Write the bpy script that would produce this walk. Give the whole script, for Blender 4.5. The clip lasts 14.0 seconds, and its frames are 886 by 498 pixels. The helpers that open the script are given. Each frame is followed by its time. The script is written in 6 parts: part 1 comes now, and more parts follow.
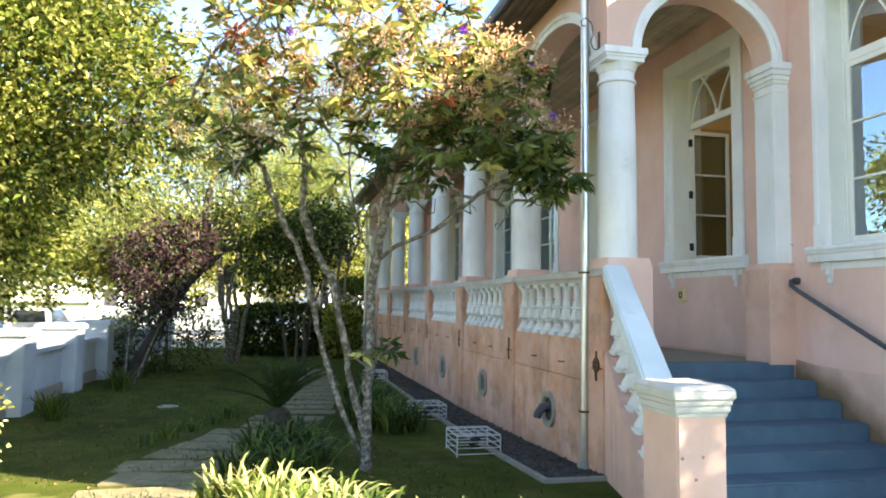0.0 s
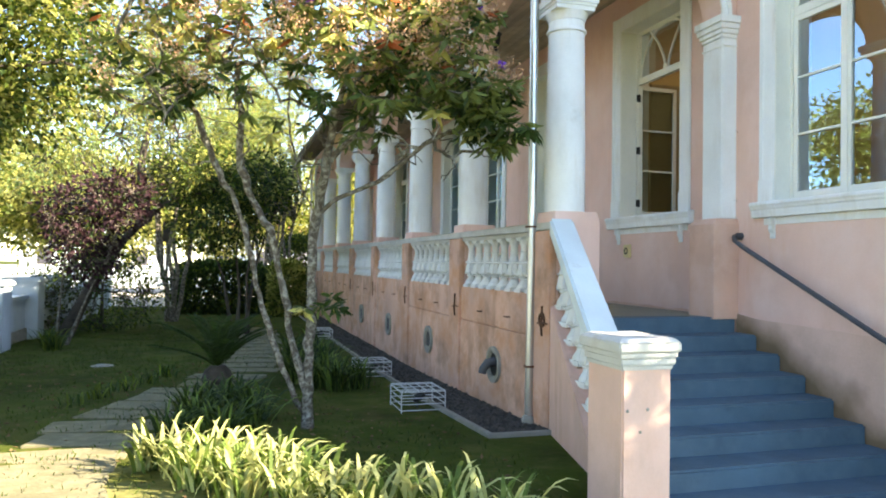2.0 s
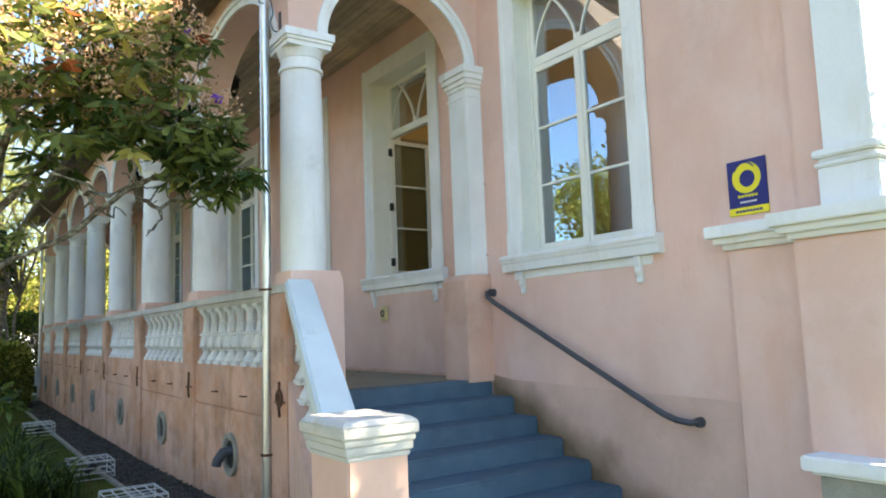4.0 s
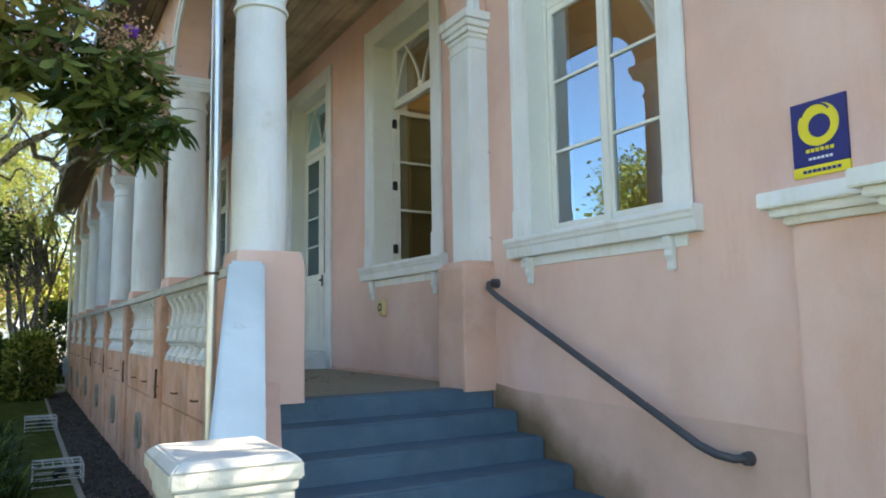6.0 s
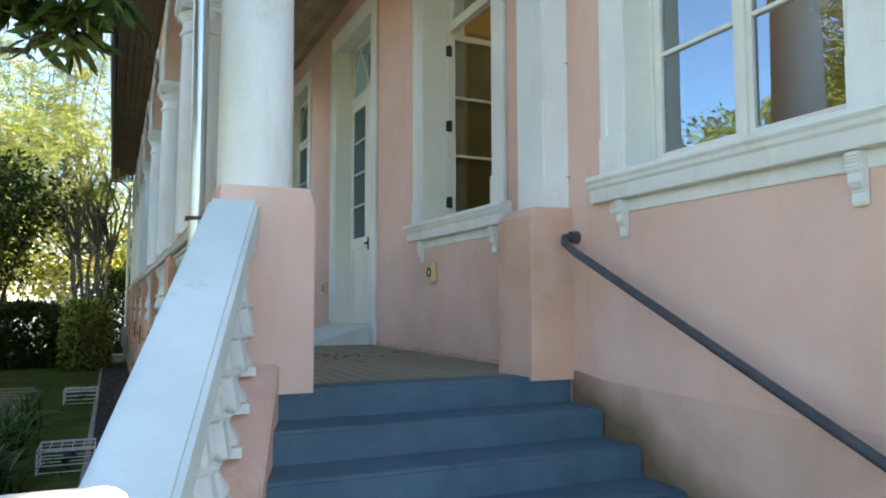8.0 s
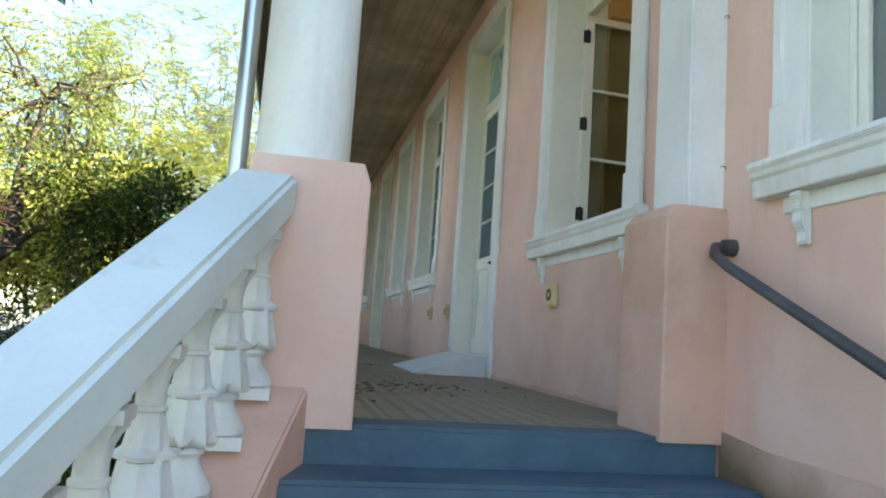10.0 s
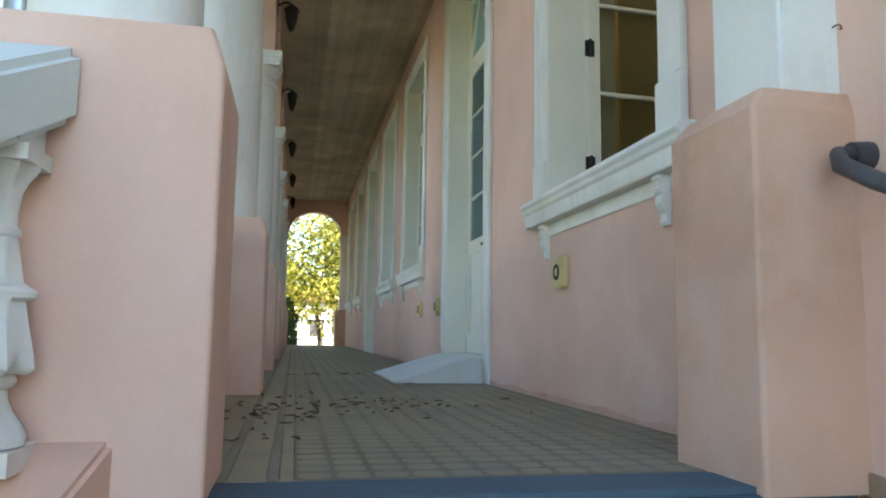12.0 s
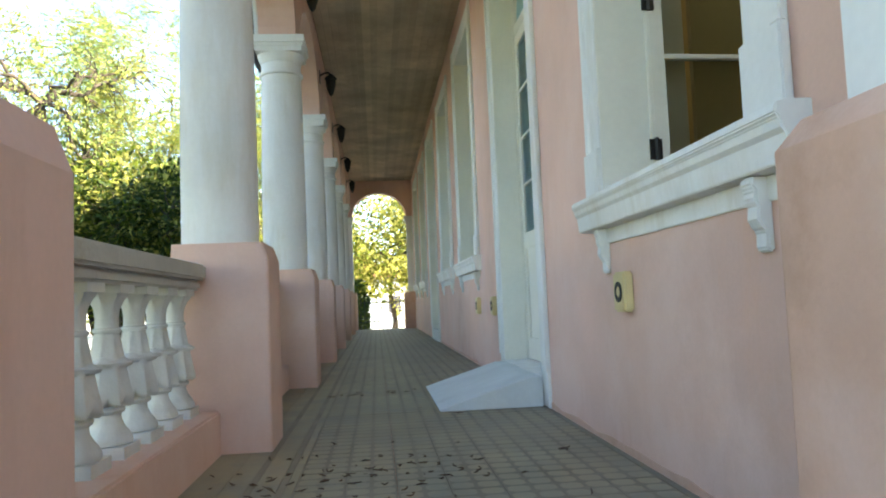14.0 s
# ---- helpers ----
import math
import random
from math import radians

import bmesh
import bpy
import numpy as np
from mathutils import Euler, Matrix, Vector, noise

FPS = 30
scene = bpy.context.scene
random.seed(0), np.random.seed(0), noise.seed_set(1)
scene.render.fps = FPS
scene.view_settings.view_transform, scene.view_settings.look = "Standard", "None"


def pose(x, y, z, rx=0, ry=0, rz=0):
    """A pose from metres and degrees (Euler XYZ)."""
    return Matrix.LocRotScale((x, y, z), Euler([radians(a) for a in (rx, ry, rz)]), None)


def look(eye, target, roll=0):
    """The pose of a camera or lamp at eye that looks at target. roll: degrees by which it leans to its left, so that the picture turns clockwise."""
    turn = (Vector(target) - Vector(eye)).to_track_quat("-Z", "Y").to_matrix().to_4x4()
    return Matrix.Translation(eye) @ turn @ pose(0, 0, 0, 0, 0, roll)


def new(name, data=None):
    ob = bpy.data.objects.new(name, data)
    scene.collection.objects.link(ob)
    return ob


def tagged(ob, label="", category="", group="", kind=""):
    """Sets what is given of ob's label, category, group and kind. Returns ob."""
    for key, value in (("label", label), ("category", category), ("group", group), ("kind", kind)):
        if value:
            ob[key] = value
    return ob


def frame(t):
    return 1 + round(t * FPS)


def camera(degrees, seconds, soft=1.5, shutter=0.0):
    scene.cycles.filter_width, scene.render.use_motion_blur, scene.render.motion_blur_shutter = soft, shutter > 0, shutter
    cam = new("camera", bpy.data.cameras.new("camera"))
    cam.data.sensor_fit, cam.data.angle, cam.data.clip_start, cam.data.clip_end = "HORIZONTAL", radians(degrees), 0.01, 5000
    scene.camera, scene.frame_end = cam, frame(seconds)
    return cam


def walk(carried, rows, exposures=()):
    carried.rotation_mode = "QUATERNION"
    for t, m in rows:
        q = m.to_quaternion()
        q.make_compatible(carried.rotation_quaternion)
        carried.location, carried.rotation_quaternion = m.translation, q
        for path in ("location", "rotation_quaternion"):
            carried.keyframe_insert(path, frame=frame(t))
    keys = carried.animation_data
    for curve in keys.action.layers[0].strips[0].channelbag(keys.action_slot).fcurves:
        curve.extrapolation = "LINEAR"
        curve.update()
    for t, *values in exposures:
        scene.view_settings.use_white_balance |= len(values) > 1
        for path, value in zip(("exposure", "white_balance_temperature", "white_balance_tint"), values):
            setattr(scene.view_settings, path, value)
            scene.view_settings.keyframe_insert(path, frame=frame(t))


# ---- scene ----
cam = camera(62.6, 14.0, soft=1.9)
PATH = [
    (0, (0.167, 0.389, 1.45), (0.603, 2.335, 1.598), 0.7),
    (0.5, (0.167, 0.399, 1.439), (0.563, 2.355, 1.57), 1.7),
    (1, (0.131, 0.396, 1.433), (0.441, 2.369, 1.534), 1.5),
    (1.5, (0.165, 0.459, 1.408), (0.543, 2.423, 1.401), 1.5),
    (2, (0.249, 0.584, 1.398), (0.826, 2.499, 1.437), 0.8),
    (2.5, (0.28, 0.681, 1.423), (1.173, 2.466, 1.552), -0.6),
    (3, (0.502, 0.832, 1.398), (1.442, 2.592, 1.539), 0.3),
    (3.5, (0.76, 1.026, 1.396), (1.795, 2.736, 1.471), 0.4),
    (4, (0.978, 1.261, 1.391), (2.092, 2.908, 1.606), -2.1),
    (4.2, (1.06, 1.325, 1.393), (2.2, 2.956, 1.599), -2.6),
    (6.3, (2.166, 2.24, 1.35), (3.141, 3.975, 1.551), -0.8),
    (6.5, (2.148, 2.379, 1.319), (3.123, 4.116, 1.494), -0.7),
    (7, (2.432, 2.717, 1.338), (3.427, 4.432, 1.6), -1.7),
    (7.5, (2.702, 3.022, 1.31), (3.563, 4.817, 1.5), -1.6),
    (8, (2.906, 3.327, 1.313), (3.73, 5.143, 1.463), -0.1),
    (8.5, (3.025, 3.599, 1.309), (3.946, 5.353, 1.582), -2.1),
    (9, (3.22, 3.851, 1.256), (3.89, 5.72, 1.495), -0.9),
    (9.2, (3.284, 3.857, 1.248), (3.783, 5.779, 1.489), 4.5),
    (11.3, (4.01, 5.176, 1.25), (4.283, 7.143, 1.488), 0.7),
    (11.5, (4.022, 5.284, 1.251), (4.323, 7.235, 1.571), 1.4),
    (12, (4.083, 5.506, 1.237), (4.476, 7.453, 1.47), 0.9),
    (12.5, (4.278, 5.753, 1.287), (4.523, 7.731, 1.444), -0.3),
    (13, (4.361, 5.902, 1.43), (4.453, 7.895, 1.574), 0.1),
    (13.5, (4.395, 6.092, 1.497), (4.531, 8.076, 1.712), -0.5),
    (14, (4.454, 6.241, 1.588), (4.64, 8.227, 1.732), -2.3),
]
walk(cam, [(t, look(eye, target, roll)) for t, eye, target, roll in PATH], exposures=[(0, 2.71, 7150, 11), (1.5, 2.76, 7100, 11), (2.5, 2.82, 7200, 11), (3.2, 2.74, 7250, 11), (4, 2.61, 7200, 11), (6.5, 2.43, 6950, 9), (7, 2.46, 6950, 9), (9, 2.62, 7100, 6), (11.5, 2.76, 7300, 8), (13, 2.92, 7300, 5), (14, 3.07, 7150, 6)])

# ---------- world, sun and sky ----------
SUN_EL, SUN_AZ = radians(30), (0.827, -0.562)      # the sun stands over the roof, behind the house
world = bpy.data.worlds.new("world")
scene.world = world
world.use_nodes = True
wn = world.node_tree
sky = wn.nodes.new("ShaderNodeTexSky")
sky.sky_type, sky.sun_disc, sky.sun_elevation = "NISHITA", False, SUN_EL
sky.sun_rotation = math.atan2(SUN_AZ[0], SUN_AZ[1])
sky.air_density, sky.dust_density, sky.ozone_density, sky.altitude = 1.0, 0.3, 2.5, 900
wn.nodes["Background"].inputs["Strength"].default_value = 0.105
wn.links.new(sky.outputs[0], wn.nodes["Background"].inputs[0])
sun = new("sun", bpy.data.lights.new("sun", "SUN"))
sun.data.energy, sun.data.angle, sun.data.color = 5.0, radians(0.5), (1.0, 0.90, 0.74)
sun.matrix_world = look((SUN_AZ[0] * 20, SUN_AZ[1] * 20, 20 * math.tan(SUN_EL)), (0, 0, 0))

# ---------- materials ----------
def material(name, base, rough=0.8, metal=0.0, var=0.12, scale=3.0, fine=40.0, bump=0.15, second=None, amount=0.35, stain=None, stain_scale=1.2, stain_cut=0.55, translucent=0.0, island=0.0, spec=0.4, grain=0.955, streak=None, streak_scale=(6.0, 0.22)):
    """Base colour with broad blotches, fine grain, an optional second colour and stains, and a little relief."""
    m = bpy.data.materials.new(name)
    m.use_nodes = True
    nt = m.node_tree
    b = nt.nodes["Principled BSDF"]
    b.inputs["Roughness"].default_value, b.inputs["Metallic"].default_value = rough, metal
    b.inputs["Specular IOR Level"].default_value = spec
    tc = nt.nodes.new("ShaderNodeNewGeometry")

    def noise_tex(sc, detail=4.0, rough_=0.55):
        n = nt.nodes.new("ShaderNodeTexNoise")
        n.inputs["Scale"].default_value, n.inputs["Detail"].default_value, n.inputs["Roughness"].default_value = sc, detail, rough_
        nt.links.new(tc.outputs["Position"], n.inputs["Vector"])
        return n

    def mix(fac, a, c, blend="MIX"):
        n = nt.nodes.new("ShaderNodeMix")
        n.data_type, n.blend_type = "RGBA", blend
        for sock, val in ((n.inputs[0], fac), (n.inputs[6], a), (n.inputs[7], c)):
            if isinstance(val, (float, int)):
                sock.default_value = val
            elif isinstance(val, tuple):
                sock.default_value = (*val, 1.0)
            else:
                nt.links.new(val, sock)
        return n.outputs[2]

    def ramp(src, lo, hi):
        r = nt.nodes.new("ShaderNodeMapRange")
        r.inputs["From Min"].default_value, r.inputs["From Max"].default_value = lo, hi
        nt.links.new(src, r.inputs["Value"])
        return r.outputs["Result"]

    big, small = noise_tex(scale), noise_tex(fine, 3.0)
    dark = tuple(c * (1 - var * 2) for c in base)
    light = tuple(min(1, c * (1 + var)) for c in base)
    col = mix(ramp(big.outputs["Fac"], 0.3, 0.7), dark, light)
    if second:
        two = noise_tex(scale * 2.3, 6.0, 0.65)
        f = nt.nodes.new("ShaderNodeMath")
        f.operation = "MULTIPLY"
        f.inputs[1].default_value = amount
        nt.links.new(ramp(two.outputs["Fac"], 0.45, 0.65), f.inputs[0])
        col = mix(f.outputs[0], col, second)
    if stain:
        st = noise_tex(stain_scale, 8.0, 0.7)
        f = nt.nodes.new("ShaderNodeMath")
        f.operation = "MULTIPLY"
        f.inputs[1].default_value = 0.75
        nt.links.new(ramp(st.outputs["Fac"], stain_cut, stain_cut + 0.2), f.inputs[0])
        col = mix(f.outputs[0], col, stain)
    if streak:
        mp = nt.nodes.new("ShaderNodeMapping")
        mp.inputs["Scale"].default_value = (1.0, 1.0, streak_scale[1])
        nt.links.new(tc.outputs["Position"], mp.inputs["Vector"])
        st, patch = noise_tex(streak_scale[0], 6.0, 0.65), noise_tex(1.1, 3.0)
        nt.links.new(mp.outputs[0], st.inputs["Vector"])
        f = nt.nodes.new("ShaderNodeMath")
        f.operation = "MULTIPLY"
        nt.links.new(ramp(patch.outputs["Fac"], 0.40, 0.62), f.inputs[1])
        nt.links.new(ramp(st.outputs["Fac"], 0.48, 0.74), f.inputs[0])
        col = mix(f.outputs[0], col, streak)
    col = mix(ramp(small.outputs["Fac"], 0.25, 0.75), mix(1.0, col, (grain, grain, grain), "MULTIPLY"), col)
    if island:
        r = tc.outputs["Random Per Island"]
        h = nt.nodes.new("ShaderNodeHueSaturation")
        nt.links.new(ramp(r, 0.0, 1.0), h.inputs["Fac"])
        v = nt.nodes.new("ShaderNodeMapRange")
        v.inputs["To Min"].default_value, v.inputs["To Max"].default_value = 1 - island, 1 + island
        nt.links.new(r, v.inputs["Value"])
        nt.links.new(v.outputs[0], h.inputs["Value"])
        h.inputs["Fac"].default_value = 1.0
        for l in list(h.inputs["Fac"].links):
            nt.links.remove(l)
        nt.links.new(col, h.inputs["Color"])
        col = h.outputs[0]
    nt.links.new(col, b.inputs["Base Color"])
    if bump:
        bp = nt.nodes.new("ShaderNodeBump")
        bp.inputs["Strength"].default_value, bp.inputs["Distance"].default_value = bump, 0.02
        nt.links.new(small.outputs["Fac"], bp.inputs["Height"])
        nt.links.new(bp.outputs[0], b.inputs["Normal"])
    if translucent:
        t = nt.nodes.new("ShaderNodeBsdfTranslucent")
        nt.links.new(col, t.inputs[0])
        mx = nt.nodes.new("ShaderNodeMixShader")
        mx.inputs[0].default_value = translucent
        nt.links.new(b.outputs[0], mx.inputs[1])
        nt.links.new(t.outputs[0], mx.inputs[2])
        nt.links.new(mx.outputs[0], nt.nodes["Material Output"].inputs[0])
    return m


PINK = material("pink_limewash", (0.775, 0.51, 0.41), 0.9, var=0.07, scale=0.8, fine=60, bump=0.05, second=(0.79, 0.57, 0.49), amount=0.6, stain=(0.60, 0.38, 0.28), stain_scale=0.9, stain_cut=0.6, streak=(0.70, 0.43, 0.32))
PINK_LOW = material("weathered_pink_plaster", (0.71, 0.43, 0.315), 0.92, var=0.12, scale=1.1, fine=45, bump=0.22, second=(0.56, 0.27, 0.14), amount=0.8, stain=(0.26, 0.15, 0.085), stain_scale=1.7, stain_cut=0.51, streak=(0.33, 0.165, 0.08), streak_scale=(2.6, 0.30))
PINK_RUBBED = material("rubbed_pink_plaster", (0.67, 0.41, 0.30), 0.9, var=0.07, scale=1.5, fine=60, bump=0.15, second=(0.72, 0.50, 0.41), amount=0.5, stain=(0.50, 0.29, 0.19), stain_scale=2.2, stain_cut=0.56)
PINK_AGED = material("aged_pink_plaster", (0.74, 0.48, 0.38), 0.92, var=0.08, scale=1.6, fine=55, bump=0.08, second=(0.68, 0.41, 0.30), amount=0.5, stain=(0.32, 0.21, 0.14), stain_scale=3.4, stain_cut=0.62, streak=(0.55, 0.34, 0.24))
PINK_DAMP = material("damp_pink_plaster", (0.70, 0.46, 0.36), 0.95, var=0.08, scale=1.6, fine=50, bump=0.15, second=(0.55, 0.36, 0.25), amount=0.4, stain=(0.72, 0.48, 0.385), stain_scale=1.1, stain_cut=0.5)

def step_mould(m, colour, reach):
    """Olive mould that climbs the plaster beside the flight of steps in uneven tongues."""
    nt = m.node_tree
    b = nt.nodes["Principled BSDF"]
    old = b.inputs["Base Color"].links[0].from_socket
    geo, sep, n = (nt.nodes.new(k) for k in ("ShaderNodeNewGeometry", "ShaderNodeSeparateXYZ", "ShaderNodeTexNoise"))
    n.inputs["Scale"].default_value, n.inputs["Detail"].default_value = 2.4, 6.0
    nt.links.new(geo.outputs["Position"], sep.inputs[0])
    nt.links.new(geo.outputs["Position"], n.inputs["Vector"])

    def calc(op, a, c):
        k = nt.nodes.new("ShaderNodeMath")
        k.operation = op
        for sock, v in zip(k.inputs, (a, c)):
            if isinstance(v, float):
                sock.default_value = v
            else:
                nt.links.new(v, sock)
        return k.outputs[0]

    height = calc("SUBTRACT", sep.outputs[2], calc("ADD", calc("MULTIPLY", sep.outputs[1], 0.4776), -2.588))
    height = calc("SUBTRACT", height, calc("MULTIPLY", n.outputs["Fac"], reach))
    r = nt.nodes.new("ShaderNodeMapRange")
    for key, v in (("From Min", 0.04), ("From Max", -0.30), ("To Min", 0.0), ("To Max", 0.86)):
        r.inputs[key].default_value = v
    nt.links.new(height, r.inputs["Value"])
    mx = nt.nodes.new("ShaderNodeMix")
    mx.data_type = "RGBA"
    mx.inputs[7].default_value = (*colour, 1)
    nt.links.new(r.outputs[0], mx.inputs[0])
    nt.links.new(old, mx.inputs[6])
    nt.links.new(mx.outputs[2], b.inputs["Base Color"])


step_mould(PINK_DAMP, (0.13, 0.085, 0.03), 0.48)
WHITE = material("white_lime_paint", (0.82, 0.82, 0.795), 0.75, var=0.04, scale=1.6, fine=35, bump=0.07, stain=(0.50, 0.46, 0.38), stain_scale=1.9, stain_cut=0.63, streak=(0.62, 0.57, 0.47), streak_scale=(5.0, 0.18))
WORN = material("worn_white_cement", (0.72, 0.72, 0.69), 0.85, grain=0.94, var=0.07, scale=4, fine=40, bump=0.18, stain=(0.38, 0.33, 0.25), stain_scale=5.0, stain_cut=0.62)
COPING = material("weathered_coping_paint", (0.69, 0.745, 0.72), 0.8, var=0.05, scale=2.0, fine=45, bump=0.1, stain=(0.42, 0.40, 0.34), stain_scale=2.6, stain_cut=0.64)
CAPSTONE = material("chalky_cap_paint", (0.54, 0.525, 0.475), 0.9, var=0.08, scale=3, fine=50, bump=0.25, stain=(0.42, 0.33, 0.22), stain_scale=3.5, stain_cut=0.55)
JOINERY = material("cream_gloss_paint", (0.81, 0.79, 0.70), 0.45, var=0.03, scale=2.5, fine=30, bump=0.05, stain=(0.45, 0.40, 0.30), stain_scale=4, stain_cut=0.68)
BLUE = material("blue_grey_floor_paint", (0.064, 0.122, 0.168), 0.62, var=0.10, scale=2.2, fine=70, bump=0.15, second=(0.095, 0.152, 0.195), amount=0.5, stain=(0.035, 0.062, 0.09), stain_scale=3.0, stain_cut=0.6)
TILE = material("patterned_cement_tile", (0.35, 0.30, 0.20), 0.55, var=0.10, scale=1.6, fine=90, bump=0.08, second=(0.22, 0.22, 0.19), amount=0.6)
TILE_DARK = material("grey_tile_band", (0.25, 0.22, 0.165), 0.6, var=0.12, scale=2.0, fine=90, bump=0.08)
CEILING = material("weathered_ceiling_boards", (0.56, 0.44, 0.30), 0.75, var=0.18, scale=1.2, fine=35, bump=0.2, second=(0.38, 0.285, 0.19), amount=0.6, streak=None, island=0.14)
EAVE = material("dark_stained_eave_boards", (0.19, 0.145, 0.105), 0.8, var=0.15, scale=2, fine=30, bump=0.2)
ROOFTILE = material("clay_roof_tile", (0.33, 0.15, 0.09), 0.85, var=0.2, scale=3, fine=30, bump=0.3, second=(0.15, 0.11, 0.09), amount=0.5)
STEEL = material("galvanised_sheet", (0.62, 0.62, 0.61), 0.32, 0.9, var=0.06, scale=3, fine=20, bump=0.03, stain=(0.40, 0.36, 0.30), stain_scale=3, stain_cut=0.62)
IRON = material("dark_grey_painted_iron", (0.07, 0.07, 0.078), 0.5, var=0.12, scale=6, fine=60, bump=0.1)
BLACK = material("black_iron", (0.018, 0.017, 0.016), 0.5, var=0.15, scale=8, fine=60, bump=0.1)
RUST = material("rusty_iron", (0.16, 0.075, 0.04), 0.85, 0.2, var=0.25, scale=14, fine=90, bump=0.3)
OCHRE = material("ochre_interior_plaster", (0.50, 0.34, 0.12), 0.9, var=0.06, scale=1.2, fine=50, bump=0.08)
OCHRE_WOOD = material("varnished_ochre_timber", (0.30, 0.21, 0.09), 0.45, var=0.10, scale=1.5, fine=24, bump=0.1)
PLANK = material("interior_floor_boards", (0.20, 0.11, 0.06), 0.5, var=0.2, scale=2, fine=24, bump=0.15)
BEIGE = material("aged_beige_plastic", (0.72, 0.58, 0.30), 0.5, var=0.05, scale=8, fine=80, bump=0.05)
GRASS_SOIL = material("mossy_lawn_soil", (0.056, 0.076, 0.009), 1.0, grain=0.8, spec=0.1, var=0.22, scale=1.1, fine=24, bump=0.6, second=(0.14, 0.12, 0.035), amount=0.45, stain=(0.085, 0.065, 0.022), stain_scale=0.6, stain_cut=0.55)
PAVER = material("worn_stone_paver", (0.17, 0.155, 0.085), 0.92, grain=0.85, var=0.12, scale=2.4, fine=30, bump=0.35, second=(0.29, 0.26, 0.155), amount=0.6, stain=(0.14, 0.13, 0.03), stain_scale=1.8, stain_cut=0.58)

def sunlit_patch(m, centre, radius, colour):
    """Brightness of the sunlit ground round the path, painted in as straw colour with a ragged edge."""
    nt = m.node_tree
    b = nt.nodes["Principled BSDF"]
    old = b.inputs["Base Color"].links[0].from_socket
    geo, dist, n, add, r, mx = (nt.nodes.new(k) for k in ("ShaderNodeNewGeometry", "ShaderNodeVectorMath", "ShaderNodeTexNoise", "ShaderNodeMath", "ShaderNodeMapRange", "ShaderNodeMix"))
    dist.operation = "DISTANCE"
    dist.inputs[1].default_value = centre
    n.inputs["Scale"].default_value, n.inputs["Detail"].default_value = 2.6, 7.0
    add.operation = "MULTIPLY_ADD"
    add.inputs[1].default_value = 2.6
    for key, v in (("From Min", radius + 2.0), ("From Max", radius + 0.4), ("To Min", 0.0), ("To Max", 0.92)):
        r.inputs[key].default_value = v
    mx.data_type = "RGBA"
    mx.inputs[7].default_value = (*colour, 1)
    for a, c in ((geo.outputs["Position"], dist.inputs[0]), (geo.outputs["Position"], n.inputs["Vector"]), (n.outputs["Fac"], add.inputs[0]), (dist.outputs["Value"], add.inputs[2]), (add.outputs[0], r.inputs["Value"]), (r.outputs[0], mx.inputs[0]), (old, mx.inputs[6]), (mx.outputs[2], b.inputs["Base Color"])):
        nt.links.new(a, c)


# pool of sunlight painted pale into the lawn colour
sunlit_patch(GRASS_SOIL, (-2.0, 4.2, -0.2), 2.4, (0.40, 0.355, 0.15))
GRAVEL = material("grey_gravel", (0.07, 0.06, 0.05), 0.9, var=0.2, scale=6, fine=60, bump=0.4, island=0.45)
KERB = material("pale_cement_kerb", (0.31, 0.29, 0.24), 0.92, var=0.12, scale=5, fine=60, bump=0.3, stain=(0.22, 0.20, 0.14), stain_scale=4, stain_cut=0.58)
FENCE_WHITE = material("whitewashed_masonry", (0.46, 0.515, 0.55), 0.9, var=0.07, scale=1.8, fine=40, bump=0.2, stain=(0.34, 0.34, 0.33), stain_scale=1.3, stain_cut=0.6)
CONCRETE = material("sunny_pale_concrete", (0.44, 0.41, 0.35), 0.9, var=0.08, scale=0.6, fine=20, bump=0.15, stain=(0.30, 0.28, 0.24), stain_scale=0.4, stain_cut=0.56)
RAMP = material("pale_grey_painted_board", (0.66, 0.695, 0.69), 0.7, var=0.06, scale=2.5, fine=40, bump=0.1, stain=(0.36, 0.34, 0.30), stain_scale=3, stain_cut=0.6)
WIRE = material("white_coated_wire", (0.58, 0.58, 0.56), 0.5, var=0.06, scale=10, fine=80, bump=0.05)
BARK = material("lichened_grey_bark", (0.095, 0.075, 0.055), 0.95, var=0.2, scale=9, fine=60, bump=0.8, second=(0.38, 0.36, 0.29), amount=0.85, stain=(0.07, 0.065, 0.035), stain_scale=7, stain_cut=0.52)
BARK_DARK = material("dark_bark", (0.075, 0.06, 0.045), 0.95, var=0.25, scale=6, fine=50, bump=0.8)
TWIG = material("thin_brown_twigs", (0.13, 0.085, 0.055), 0.9, var=0.2, scale=9, fine=60, bump=0.3)


def leaf(name, base, island=0.4, translucent=0.5, rough=0.6):
    return material(name, base, rough, var=0.18, scale=1.3, fine=30, bump=0.0, translucent=translucent, island=island, spec=0.3)


# bright, mid and dark greens also paint sunlit and shaded foliage in the crowns
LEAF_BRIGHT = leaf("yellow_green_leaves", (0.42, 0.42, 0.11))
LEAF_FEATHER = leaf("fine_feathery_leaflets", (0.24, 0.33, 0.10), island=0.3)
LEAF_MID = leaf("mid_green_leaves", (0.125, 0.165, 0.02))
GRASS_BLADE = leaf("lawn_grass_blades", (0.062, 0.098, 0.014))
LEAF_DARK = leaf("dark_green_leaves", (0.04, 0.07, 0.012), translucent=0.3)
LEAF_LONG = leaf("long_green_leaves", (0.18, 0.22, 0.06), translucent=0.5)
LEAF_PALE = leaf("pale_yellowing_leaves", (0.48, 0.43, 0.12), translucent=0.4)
LEAF_RUST = leaf("orange_dying_leaves", (0.48, 0.13, 0.04))
